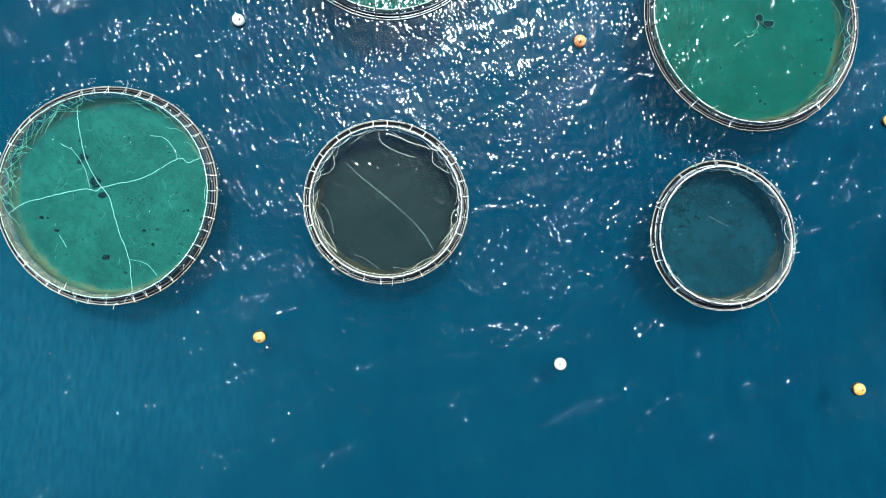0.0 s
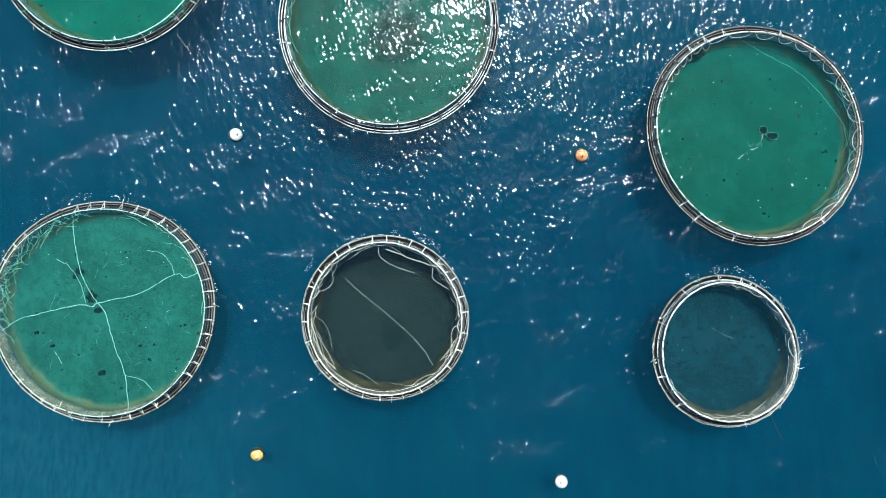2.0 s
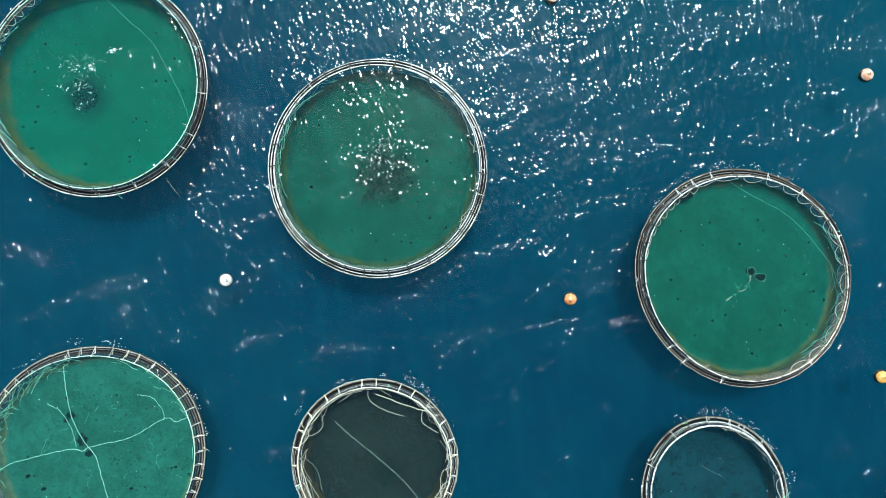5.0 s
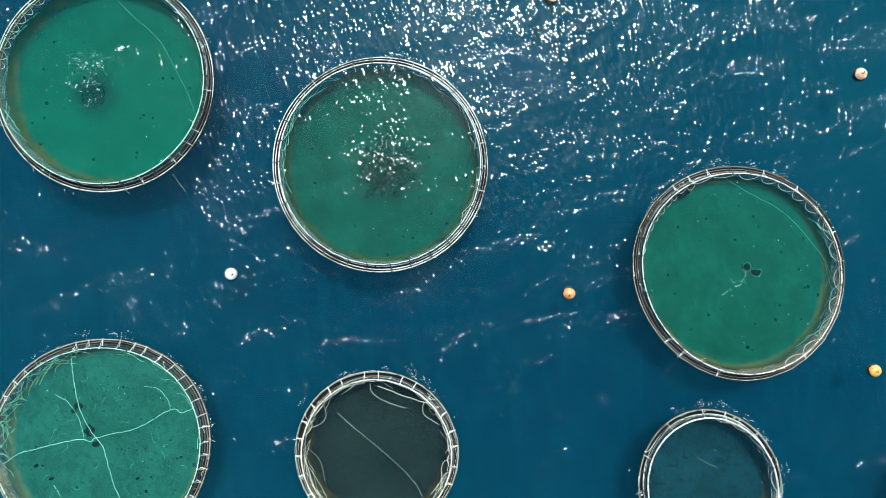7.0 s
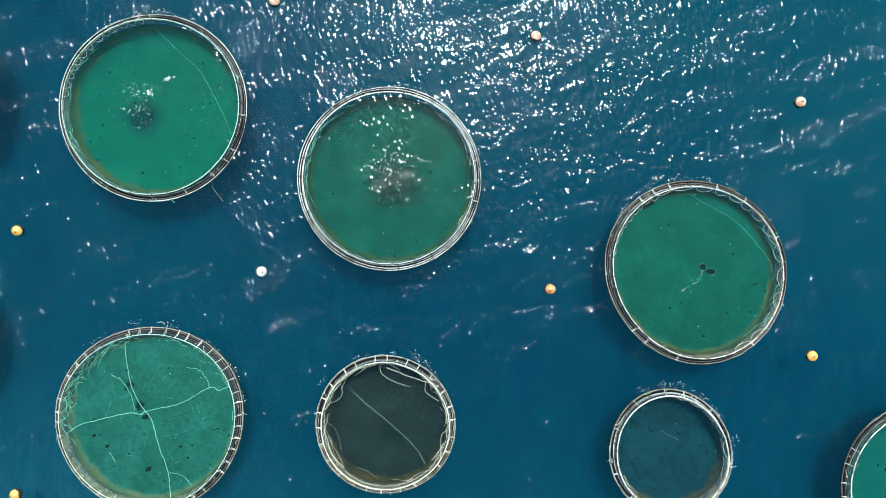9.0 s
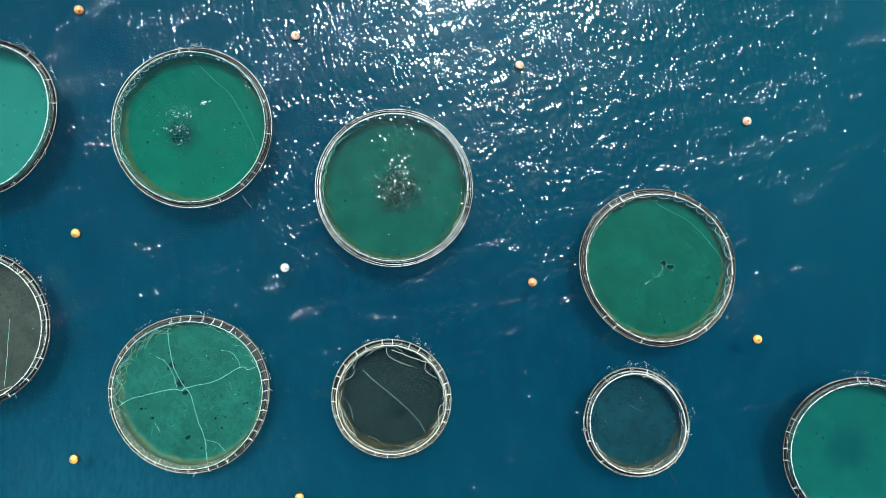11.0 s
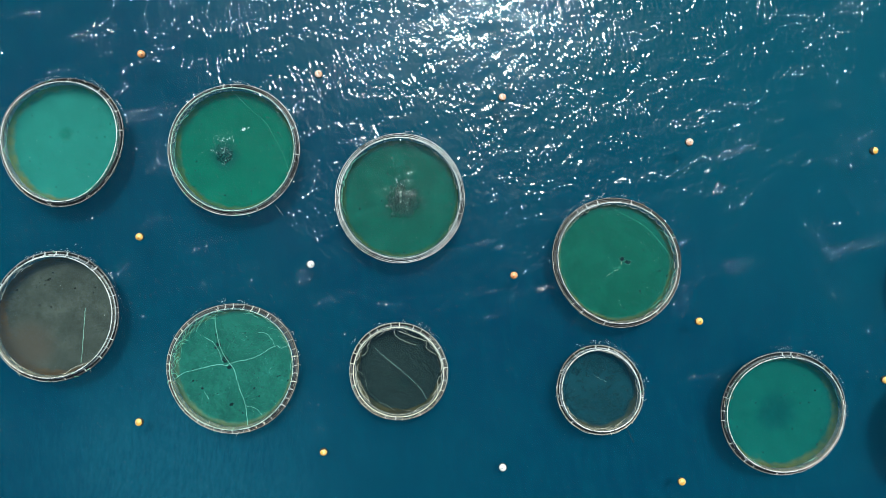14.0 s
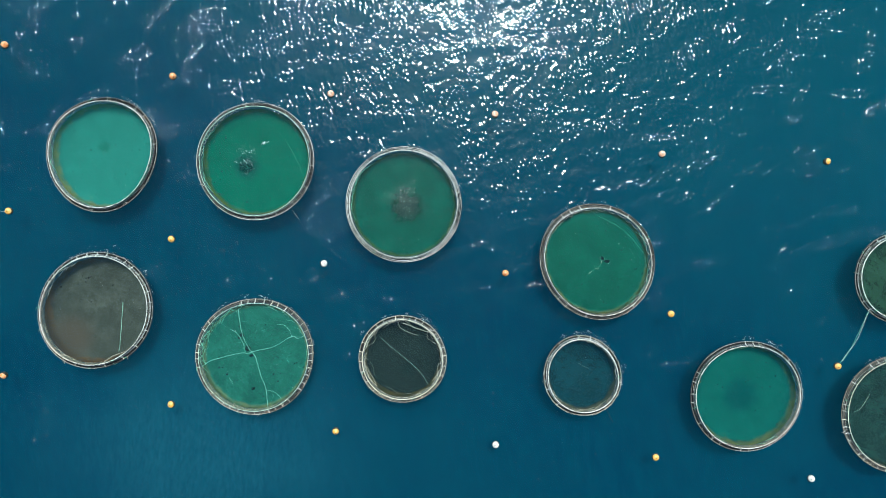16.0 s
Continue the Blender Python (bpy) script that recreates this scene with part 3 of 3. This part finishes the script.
def hole(thing, ring, x, y, a, b, seed, rim=None):
    """A torn gap in the net, ragged, showing the dark water under it."""
    rng = random.Random(seed)
    bm = bmesh.new()
    n = 16
    pts = []
    for k in range(n):
        t = k * math.tau / n
        s = rng.uniform(0.72, 1.15)
        pts.append(Vector((x - ring.x + a * s * math.cos(t), y - ring.y + b * s * math.sin(t), -0.42)))
    top = [bm.verts.new(p) for p in pts]
    low = [bm.verts.new((p.x, p.y, -0.78)) for p in pts]
    bm.faces.new(top)
    for k in range(n):
        bm.faces.new((top[k], low[k], low[(k + 1) % n], top[(k + 1) % n]))
    part("net_tear", bm, HOLE, thing, "dark ragged tear in the net", smooth=False)
    if rim:
        part("rope", tube(bmesh.new(), [p + Vector((0, 0, 0.03)) for p in pts], 0.018, True, 5), rim, thing)


def wall(name, colour):
    return wall_net_material(name, colour)


GREEN_WALL = wall("green_netting", (0.225, 0.36, 0.27))
STRAW_WALL = wall("straw_netting", (0.40, 0.44, 0.29))
CREAM_WALL = wall("cream_netting", (0.38, 0.35, 0.235))
PALE_WALL = wall("pale_netting", (0.45, 0.495, 0.4125))

cages = {}
DARK_SET, MIXED_SET, PALE_SET = ("dark", "dark", "dark", "pale"), ("dark", "pale", "white"), ("pale", "pale", "white", "beige", "dark")
cages["cross"] = cage(RINGS["cross"], "weathered round fish cage with cross ropes over green net", 46,
                      ((0.26, 0.13, BLACK_PIPE), (0.58, 0.09, GREY_PIPE), (0.88, 0.13, TAN_PIPE)), MINT_RAIL, PALE_SET,
                      net_material("net_cross", NETS["cross"], (0.15, 0.17, 0.075), None, grain=1.2), STRAW_WALL, 4.0, 1, 0.050, True, lacing=1)
cages["dark"] = cage(RINGS["dark"], "beige round fish cage with dark net and slack ropes", 26,
                     ((0.26, 0.13, BLACK_PIPE), (0.80, 0.13, TAN_PIPE)), BEIGE_PIPE, ("beige", "white", "pale"),
                     net_material("net_dark", NETS["dark"], (0.12, 0.105, 0.040), (1.0, -3.0, 1.6), (0.0063, 0.0189, 0.0189)), CREAM_WALL, 4.2, 2, 0.075, lacing=4)
cages["torn"] = cage(RINGS["torn"], "round fish cage with rope loops and torn green net", 34,
                     ((0.28, 0.15, RUST_PIPE), (0.58, 0.06, GREY_PIPE), (0.86, 0.14, RUST_PIPE)), WHITE_PIPE, ("dark", "dark", "white"),
                     net_material("net_torn", NETS["torn"], (0.11, 0.105, 0.032), None, grain=0.8), CREAM_WALL, 4.2, 3, 0.065, True)
cages["small"] = cage(RINGS["small"], "small white-railed round fish cage with dim blue net", 24,
                      ((0.30, 0.09, PALE_CREST_PIPE), (0.78, 0.14, TAN_PIPE)), WHITE_PIPE, ("dark", "dark", "pale", "white"),
                      net_material("net_small", NETS["small"], (0.13, 0.12, 0.055), None), CREAM_WALL, 2.9, 4, 0.095)
cages["pale"] = cage(RINGS["pale"], "pale grey round fish cage with dark green net", 30,
                     ((0.30, 0.11, PALE_CREST_PIPE), (0.60, 0.11, PALE_CREST_PIPE), (0.90, 0.12, PALE_CREST_PIPE)), PALE_PIPE, DARK_SET,
                     net_material("net_pale", NETS["pale"], (0.07, 0.10, 0.025), (0.4, -0.4, 4.2), (0.010, 0.018, 0.017)), GREEN_WALL, 2.8, 5, 0.055, lacing=1)
cages["line"] = cage(RINGS["line"], "black round fish cage with white rail, green net", 34,
                     ((0.26, 0.13, BLACK_PIPE), (0.58, 0.06, GREY_PIPE), (0.88, 0.12, PALE_CREST_PIPE)), MINT_RAIL, DARK_SET,
                     net_material("net_line", NETS["line"], (0.12, 0.13, 0.03), (-2.8, -0.5, 3.0), (0.004, 0.018, 0.028), grain=0.45), GREEN_WALL, 3.0, 6, 0.060)
cages["jade"] = cage(RINGS["jade"], "lopsided round fish cage with bright jade net", 34,
                     ((0.28, 0.14, BLACK_PIPE), (0.84, 0.14, GREY_PIPE)), WHITE_PIPE, DARK_SET,
                     net_material("net_jade", NETS["jade"], (0.22, 0.20, 0.05), (-1.1, 1.7, 1.6), (0.012, 0.11, 0.085), grain=0.3), PALE_WALL, 3.2, 7, 0.075)
cages["grey"] = cage(RINGS["grey"], "white-railed round fish cage with grey brown net", 36,
                     ((0.30, 0.11, PALE_CREST_PIPE), (0.84, 0.14, GREY_PIPE)), WHITE_PIPE, MIXED_SET,
                     net_material("net_grey", NETS["grey"], (0.14, 0.075, 0.024), (-7.5, -6.5, 5.5), (0.068, 0.060, 0.047), grain=1.6), CREAM_WALL, 4.2, 8, 0.075)
cages["teal"] = cage(RINGS["teal"], "lopsided white-railed fish cage with teal net", 34,
                     ((0.30, 0.12, BLACK_PIPE), (0.84, 0.14, GREY_PIPE)), WHITE_PIPE, MIXED_SET,
                     net_material("net_teal", NETS["teal"], (0.16, 0.155, 0.04), (0.05, -0.5, 4.3), (0.0035, 0.0480, 0.0540), grain=0.35), CREAM_WALL, 3.2, 9, 0.075)
cages["olive"] = cage(RINGS["olive"], "white-railed round fish cage with dull olive net", 28,
                      ((0.30, 0.10, PALE_CREST_PIPE), (0.84, 0.14, GREY_PIPE)), WHITE_PIPE, MIXED_SET,
                      net_material("net_olive", NETS["olive"], (0.0378, 0.0567, 0.0252), None), CREAM_WALL, 4.2, 10, 0.09)
cages["slate"] = cage(RINGS["slate"], "weathered beige round fish cage with slate net", 46,
                      ((0.26, 0.12, RUST_PIPE), (0.58, 0.10, GREY_PIPE), (0.88, 0.13, TAN_PIPE)), BEIGE_PIPE, PALE_SET,
                      net_material("net_slate", NETS["slate"], (0.0378, 0.0504, 0.0252), None), CREAM_WALL, 4.2, 11, 0.07)

# ropes lying on the nets
g, c = RINGS["cross"], cages["cross"]
rope(c, g, [(-43.4, 16.7), (-43.2, 14.4), (-42.5, 10.8), (-41.2, 8.1), (-39.7, 6.1), (-38.7, 2.5), (-37.4, -1.3), (-37.0, -5.2)], -0.03, GREEN_ROPE, 0.032)
rope(c, g, [(-51.5, 4.1), (-49.7, 5.3), (-46.8, 6.1), (-42.8, 7.0), (-41.2, 6.8), (-40.2, 7.3), (-35.6, 8.4), (-31.6, 10.6), (-30.3, 10.2), (-28.8, 10.8)], -0.03, GREEN_ROPE, 0.032)
rope(c, g, [(-45.4, 12.4), (-43.8, 11.4), (-42.5, 9.3), (-42.0, 7.3)], -0.06, GREEN_ROPE, 0.022)
rope(c, g, [(-45.6, 1.5), (-44.7, 0.1)], -0.06, GREEN_ROPE, 0.026)
rope(c, g, [(-31.6, 10.6), (-32.0, 11.8), (-33.2, 13.1), (-34.8, 13.4)], -0.06, GREEN_ROPE, 0.020)
rope(c, g, [(-37.4, -1.3), (-35.3, -1.9), (-34.1, -3.2)], -0.06, GREEN_ROPE, 0.020)
for i, (x, y, a, b) in enumerate([(-41.54, 7.91, 0.6, 0.74), (-40.68, 6.31, 0.54, 0.34), (-42.91, 10.9, 0.54, 0.4), (-43.44, 10.3, 0.27, 0.27),
                                  (-40.37, -1.08, 0.42, 0.36), (-46.17, 2.12, 0.26, 0.2), (-48.0, 3.65, 0.2, 0.2), (-35.81, 2.11, 0.2, 0.16)]):
    hole(c, g, x, y, a, b, 40 + i)
tangle(c, g, 100, 190, 52, 2.4, WEED_ROPE, 21)
tangle(c, g, 15, 60, 8, 2.2, WEED_ROPE, 31)
tangle(c, g, 60, 105, 8, 1.4, WEED_ROPE, 32)

frays(c, g, 34, FADED_ROPE, 51)

g, c = RINGS["pale"], cages["pale"]
tangle(c, g, 120, 200, 22, 1.0, WEED_ROPE, 36)
tangle(c, g, -40, 70, 16, 1.0, CREAM_ROPE, 37)

g, c = RINGS["dark"], cages["dark"]
tangle(c, g, 95, 250, 16, 1.6, CREAM_ROPE, 38)
tangle(c, g, -60, 70, 12, 1.6, CREAM_ROPE, 39)
rope(c, g, [(-11.5, 10.1), (-9.7, 8.4), (-5.7, 5.1), (-2.6, 2.1), (-1.2, -0.1)], -0.05, MINT_ROPE, 0.017)
rope(c, g, [(-7.6, 13.8), (-7.4, 12.7), (-5.6, 11.5), (-3.3, 10.8)], 0.3, CREAM_ROPE, 0.028)
rope(c, g, [(-6.7, 13.6), (-2.3, 12.0), (-0.6, 11.5)], 0.9, CREAM_ROPE, 0.052)
rope(c, g, [(-5.3, 14.1), (-2.0, 12.9), (0.4, 10.8)], 0.95, CREAM_ROPE, 0.052)
rope(c, g, [(-1.2, 11.6), (-1.1, 10.1), (0.7, 8.9)], 0.6, CREAM_ROPE, 0.033)
rope(c, g, [(-13.1, 11.6), (-13.0, 9.5), (-15.0, 8.3)], 0.6, CREAM_ROPE, 0.028)
rope(c, g, [(-15.4, 5.1), (-14.8, 3.1), (-14.1, 1.2), (-12.6, -0.5)], 0.7, CREAM_ROPE, 0.052)
rope(c, g, [(-14.9, 3.8), (-13.3, 1.1), (-12.6, -0.5)], 0.4, CREAM_ROPE, 0.028)
rope(c, g, [(2.0, 4.8), (1.1, 4.1), (0.9, 2.1), (-0.3, 0.5)], 0.6, CREAM_ROPE, 0.033)
rope(c, g, [(-15.5, 5.9), (-14.3, 5.1), (-13.5, 3.8), (-13.1, 1.8)], -0.18, CREAM_ROPE, 0.016)
rope(c, g, [(-10.7, -0.8), (-9.3, -1.3), (-7.7, -2.5)], -0.18, CREAM_ROPE, 0.016)
rope(c, g, [(-3.8, -2.5), (-2.3, -1.5), (-0.6, -0.9)], 0.5, CREAM_ROPE, 0.028)
DIM_TWINE = rope_material("sunken_twine", (0.026, 0.050, 0.050))
for x, y, r in ((-2.7, -0.9, 0.55), (-1.3, -1.3, 0.7), (-2.3, -3.0, 0.4), (0.5, -4.0, 0.6), (-4.6, -4.3, 0.8), (-0.9, -2.9, 0.55)):
    bend = [(x + r * (1 + 0.2 * math.sin(3 * t + x)) * math.cos(t), y + r * (1 + 0.15 * math.cos(2 * t + y)) * math.sin(t), -3.7) for t in [k * math.tau / 20 for k in range(20)]]
    part("net_fold", tube(bmesh.new(), bend, 0.030, True, 5), DIM_TWINE, c)
loops(c, g, 100, 165, 2.2, 0.35, CREAM_ROPE, 22, 0.045)
loops(c, g, -30, 35, 2.0, 0.35, CREAM_ROPE, 23, 0.045)

g, c = RINGS["torn"], cages["torn"]
rope(c, g, [(35.4, 38.8), (38.1, 37.1), (41.9, 35.1), (44.3, 33.1), (46.3, 30.8), (48.0, 28.4), (48.9, 26.0)], -0.18, FADED_ROPE, 0.018)
hole(c, g, 38.39, 27.85, 0.5, 0.58, 60, FADED_ROPE)
hole(c, g, 39.45, 27.20, 0.78, 0.46, 61, FADED_ROPE)
hole(c, g, 30.3, 37.0, 0.94, 0.6, 62)
rope(c, g, [(38.2, 27.4), (38.0, 26.6)], -0.12, CREAM_ROPE, 0.024)
rope(c, g, [(37.6, 25.8), (37.0, 25.5), (36.7, 25.6)], -0.12, CREAM_ROPE, 0.024)
rope(c, g, [(35.9, 24.9), (35.2, 24.4)], -0.12, CREAM_ROPE, 0.03)
for i in range(7):
    rng_x, rng_y = 36.6 + 0.62 * math.sin(5.1 * i) + 0.22 * i, 25.2 + 0.75 * math.cos(3.7 * i) + 0.28 * i
    rope(c, g, [(rng_x, rng_y), (rng_x + 0.22 * math.cos(i), rng_y + 0.25 * math.sin(2 * i)), (rng_x + 0.45 * math.cos(2 * i), rng_y + 0.4)], -0.10, FADED_ROPE, 0.016, "fray")
loops(c, g, 118, 168, 1.0, 0.55, CREAM_ROPE, 24)
loops(c, g, 25, 115, 2.4, 0.42, CREAM_ROPE, 25)
loops(c, g, -65, 20, 2.3, 0.42, CREAM_ROPE, 26)
tangle(c, g, -48, 25, 22, 1.5, FADED_ROPE, 33)

g, c = RINGS["small"], cages["small"]
loops(c, g, -5, 75, 2.5, 0.25, CREAM_ROPE, 27, 0.04)
rope(c, g, [(33.1, 3.9), (34.3, 3.2), (35.7, 2.6)], -2.2, CREAM_ROPE, 0.012)
rope(c, g, [(39.2, -6.2), (39.8, -7.6), (40.6, -9.2)], 0.03, DARK_ROPE, 0.05, "mooring_rope")

g, c = RINGS["line"], cages["line"]
rope(c, g, [(-39.4, 61.1), (-36.5, 58.2), (-33.1, 55.1), (-31.3, 51.9), (-29.7, 48.8), (-28.7, 46.0)], -0.18, FADED_ROPE, 0.018)
rope(c, g, [(-31.3, 38.9), (-30.6, 37.9), (-29.8, 36.8)], 0.04, CREAM_ROPE, 0.014, "mooring_rope")
loops(c, g, 95, 170, 1.3, 0.32, CREAM_ROPE, 28)
tangle(c, g, 150, 215, 14, 1.2, WEED_ROPE, 35)

g, c = RINGS["grey"], cages["grey"]
rope(c, g, [(-69.1, 18.5), (-69.5, 12.8), (-70.0, 7.5)], -0.14, GREEN_ROPE, 0.030)
rope(c, g, [(-72.9, 5.4), (-71.0, 6.6), (-68.3, 7.6)], 0.6, CREAM_ROPE, 0.037)

g, c = RINGS["slate"], cages["slate"]
rope(c, g, [(95.8, -7.3), (97.4, -6.4), (99.4, -3.2)], -0.18, CREAM_ROPE, 0.023)

for k, seed in (("small", 70), ("jade", 71), ("grey", 72), ("teal", 73), ("olive", 74), ("slate", 75)):
    tangle(cages[k], RINGS[k], 0, 360, 22, 0.9, WEED_ROPE if seed % 2 else CREAM_ROPE, seed)

g, c = RINGS["olive"], cages["olive"]
rope(c, g, [(99.0, 15.9), (96.7, 10.9), (94.1, 5.9), (92.2, 3.7)], 0.06, FADED_ROPE, 0.045, "mooring_rope")
rope(c, g, [(99.0, 15.7), (96.4, 9.4), (94.0, 6.0), (92.1, 3.5)], 0.06, MINT_ROPE, 0.030, "mooring_rope")

# weed scraps and pale flecks on the water inside
WEED = rope_material("dark_weed", (0.010, 0.040, 0.035))
PALE_FLECK = rope_material("pale_fleck", (0.55, 0.62, 0.60))
for k, many in (("cross", 220), ("torn", 190), ("pale", 240), ("line", 40), ("grey", 50), ("dark", 30), ("small", 25), ("teal", 10)):
    debris(cages[k], RINGS[k], many, 0.8, WEED, 300 + many)
for k, many in (("torn", 26), ("small", 12), ("jade", 16), ("grey", 12), ("pale", 24), ("line", 18), ("cross", 14)):
    debris(cages[k], RINGS[k], many, 0.9, PALE_FLECK, 500 + many, (0.02, 0.06), "pale_flecks")

def splash(thing, x, y, w, h, count, seed, size=(0.03, 0.10), mat=None):
    """Flecks of broken water thrown up where fish feed, thickest towards the sunny side."""
    rng = random.Random(seed)
    bm = bmesh.new()
    for _ in range(count):
        px, py = x + w * rng.gauss(0, 0.42), y + h * (0.45 - abs(rng.gauss(0, 0.55)))
        for _ in range(rng.randint(1, 4)):
            px, py, r, way = px + rng.gauss(0, 0.12), py + rng.gauss(0, 0.12), rng.uniform(*size) * rng.uniform(0.5, 1), rng.uniform(0, 6.28)
            top = bm.verts.new((px, py, 0.12))
            edge = [bm.verts.new((px + r * rng.uniform(0.5, 1.4) * math.cos(t + way), py + r * rng.uniform(0.4, 1.1) * math.sin(t + way), 0.04))
                    for t in [k * math.tau / 6 for k in range(6)]]
            for k in range(6):
                bm.faces.new((top, edge[k], edge[(k + 1) % 6]))
    ob = part("splash_foam", bm, mat or SPLASH, thing)
    ob["kind"] = "stuff"


STIRRED_FOAM = rope_material("stirred_water_foam", (0.14, 0.30, 0.27))
SPLASH = rope_material("splash_foam", (0.62, 0.70, 0.70))
splash(cages["line"], -1.8, 0.6, 2.7, 5.0, 40, 91, (0.03, 0.10))
splash(cages["line"], -2.2, 1.2, 3.6, 5.6, 190, 94, (0.02, 0.075), STIRRED_FOAM)
splash(cages["line"], 1.9, 4.0, 0.7, 0.6, 14, 93, (0.06, 0.15))
splash(cages["pale"], 0.6, 1.2, 4.6, 4.0, 70, 92, (0.02, 0.07))

# ---- mooring buoys ----
WHITE_BUOY = buoy_material("white_buoy", (0.62, 0.61, 0.58), (0.46, 0.43, 0.38))
ORANGE_BUOY = buoy_material("orange_buoy", (0.56, 0.17, 0.04), (0.60, 0.36, 0.20))
YELLOW_BUOY = buoy_material("yellow_buoy", (0.62, 0.29, 0.035), (0.62, 0.43, 0.18))
PINK_BUOY = buoy_material("faded_buoy", (0.56, 0.26, 0.14), (0.60, 0.54, 0.48))


def buoy(x, y, mat, label, seed, r=0.80):
    """A round mooring float: body with a moulded collar, and a lifting eye with a rope through it."""
    rng = random.Random(seed)
    thing = new("mooring_buoy")
    thing.empty_display_size = 0.5
    thing.matrix_basis = Matrix.Translation((x, y, 0.30)) @ Euler((rng.uniform(-0.5, 0.1), rng.uniform(-0.3, 0.3), rng.uniform(0, 6.2))).to_matrix().to_4x4()
    tagged(thing, label, "buoy", "mooring buoys")
    bm = bmesh.new()
    seg, prof = 28, []
    for i in range(15):
        a = -math.pi / 2 + math.pi * i / 14
        prof.append((r * math.cos(a), r * 0.96 * math.sin(a)))
    prof[-1] = (0.16, r * 0.98)
    prof += [(0.15, r * 1.07), (0.10, r * 1.10), (0.0, r * 1.10)]
    rows = []
    for pr, pz in prof:
        pr = max(pr, 0.01)
        rows.append([bm.verts.new((pr * math.cos(k * math.tau / seg), pr * math.sin(k * math.tau / seg), pz)) for k in range(seg)])
    for i in range(len(rows) - 1):
        for k in range(seg):
            bm.faces.new((rows[i][k], rows[i][(k + 1) % seg], rows[i + 1][(k + 1) % seg], rows[i + 1][k]))
    part("float_body", bm, mat, thing)
    ring = [(0.11 * math.cos(t), 0, r * 1.10 + 0.06 + 0.11 * math.sin(t)) for t in [k * math.tau / 12 for k in range(12)]]
    part("lifting_eye", tube(bmesh.new(), ring, 0.03, True, 6), DARK_ROPE, thing, "rusty dark lifting eye")
    band = [(1.005 * r * math.cos(t), 1.005 * r * math.sin(t), -0.05) for t in [k * math.tau / 28 for k in range(28)]]
    part("seam", tube(bmesh.new(), band, 0.03, True, 6), mat, thing)
    return thing


W, O, Y = (WHITE_BUOY, "round white mooring buoy floating on the sea"), (ORANGE_BUOY, "round orange mooring buoy floating on the sea"), \
    (YELLOW_BUOY, "round yellow mooring buoy floating on the sea")
P = (PINK_BUOY, "faded orange and white mooring buoy on the sea")
BUOYS = [(-24.29, 26.94, W), (14.04, -13.92, W), (85.63, -22.24, W), (51.71, 51.30, P), (16.35, 24.70, O), (50.18, -17.05, Y),
         (-22.57, 64.77, P), (14.06, 60.22, P), (-94.44, 75.54, O), (-21.80, -10.50, Y), (53.69, 15.29, Y), (-58.32, -4.31, Y),
         (-58.05, 32.54, Y), (-57.57, 68.72, O), (89.21, 49.58, Y), (91.65, 3.27, Y), (-93.78, 38.85, Y), (-95.20, 2.42, O)]
for i, (x, y, (mat, label)) in enumerate(BUOYS):
    float_thing = buoy(x, y, mat, label, 100 + i)
    if x == -93.78:                # its line floats away to the west
        back = float_thing.matrix_basis.inverted()
        line = curve([back @ Vector(p) for p in ((-94.4, 38.85, 0.10), (-95.4, 38.7, 0.06), (-96.3, 39.05, 0.05), (-97.2, 39.1, 0.05))], 6)
        part("mooring_line", tube(bmesh.new(), line, 0.03, False, 5), CREAM_ROPE, float_thing)


# ---- white flecks by the collars: foam of breaking ripples, and sun sparkle put in as specks ----
def foam(count_each, seed):
    rng = random.Random(seed)
    bm = bmesh.new()
    for ring in RINGS.values():
        knots = [(rng.gauss(radians(72), 0.55), abs(rng.gauss(0, 0.5))) for _ in range(16)]
        for _ in range(count_each):
            a, d = rng.choice(knots)
            a += rng.gauss(0, 0.045)
            p = ring.at(a, OUTER + 0.20 + abs(d + rng.gauss(0, 0.20)), 0)
            r = rng.uniform(0.012, 0.045)
            way = rng.uniform(0, 6.28)
            x, y = p.x + ring.x, p.y + ring.y
            top = bm.verts.new((x, y, 0.10))
            edge = []
            for k in range(6):
                t = k * math.tau / 6 + way
                s = r * rng.uniform(0.6, 1.3)
                edge.append(bm.verts.new((x + s * math.cos(t) * 1.6, y + s * math.sin(t), 0.03)))
            for k in range(6):
                bm.faces.new((top, edge[k], edge[(k + 1) % 6]))
    ob = part("foam", bm, WHITE_FLECK)
    tagged(ob, "white flecks of foam and added sun sparkle beside the cages", "foam", kind="stuff")


WHITE_FLECK = rope_material("white_fleck", (0.85, 0.88, 0.88))
foam(110, 77)
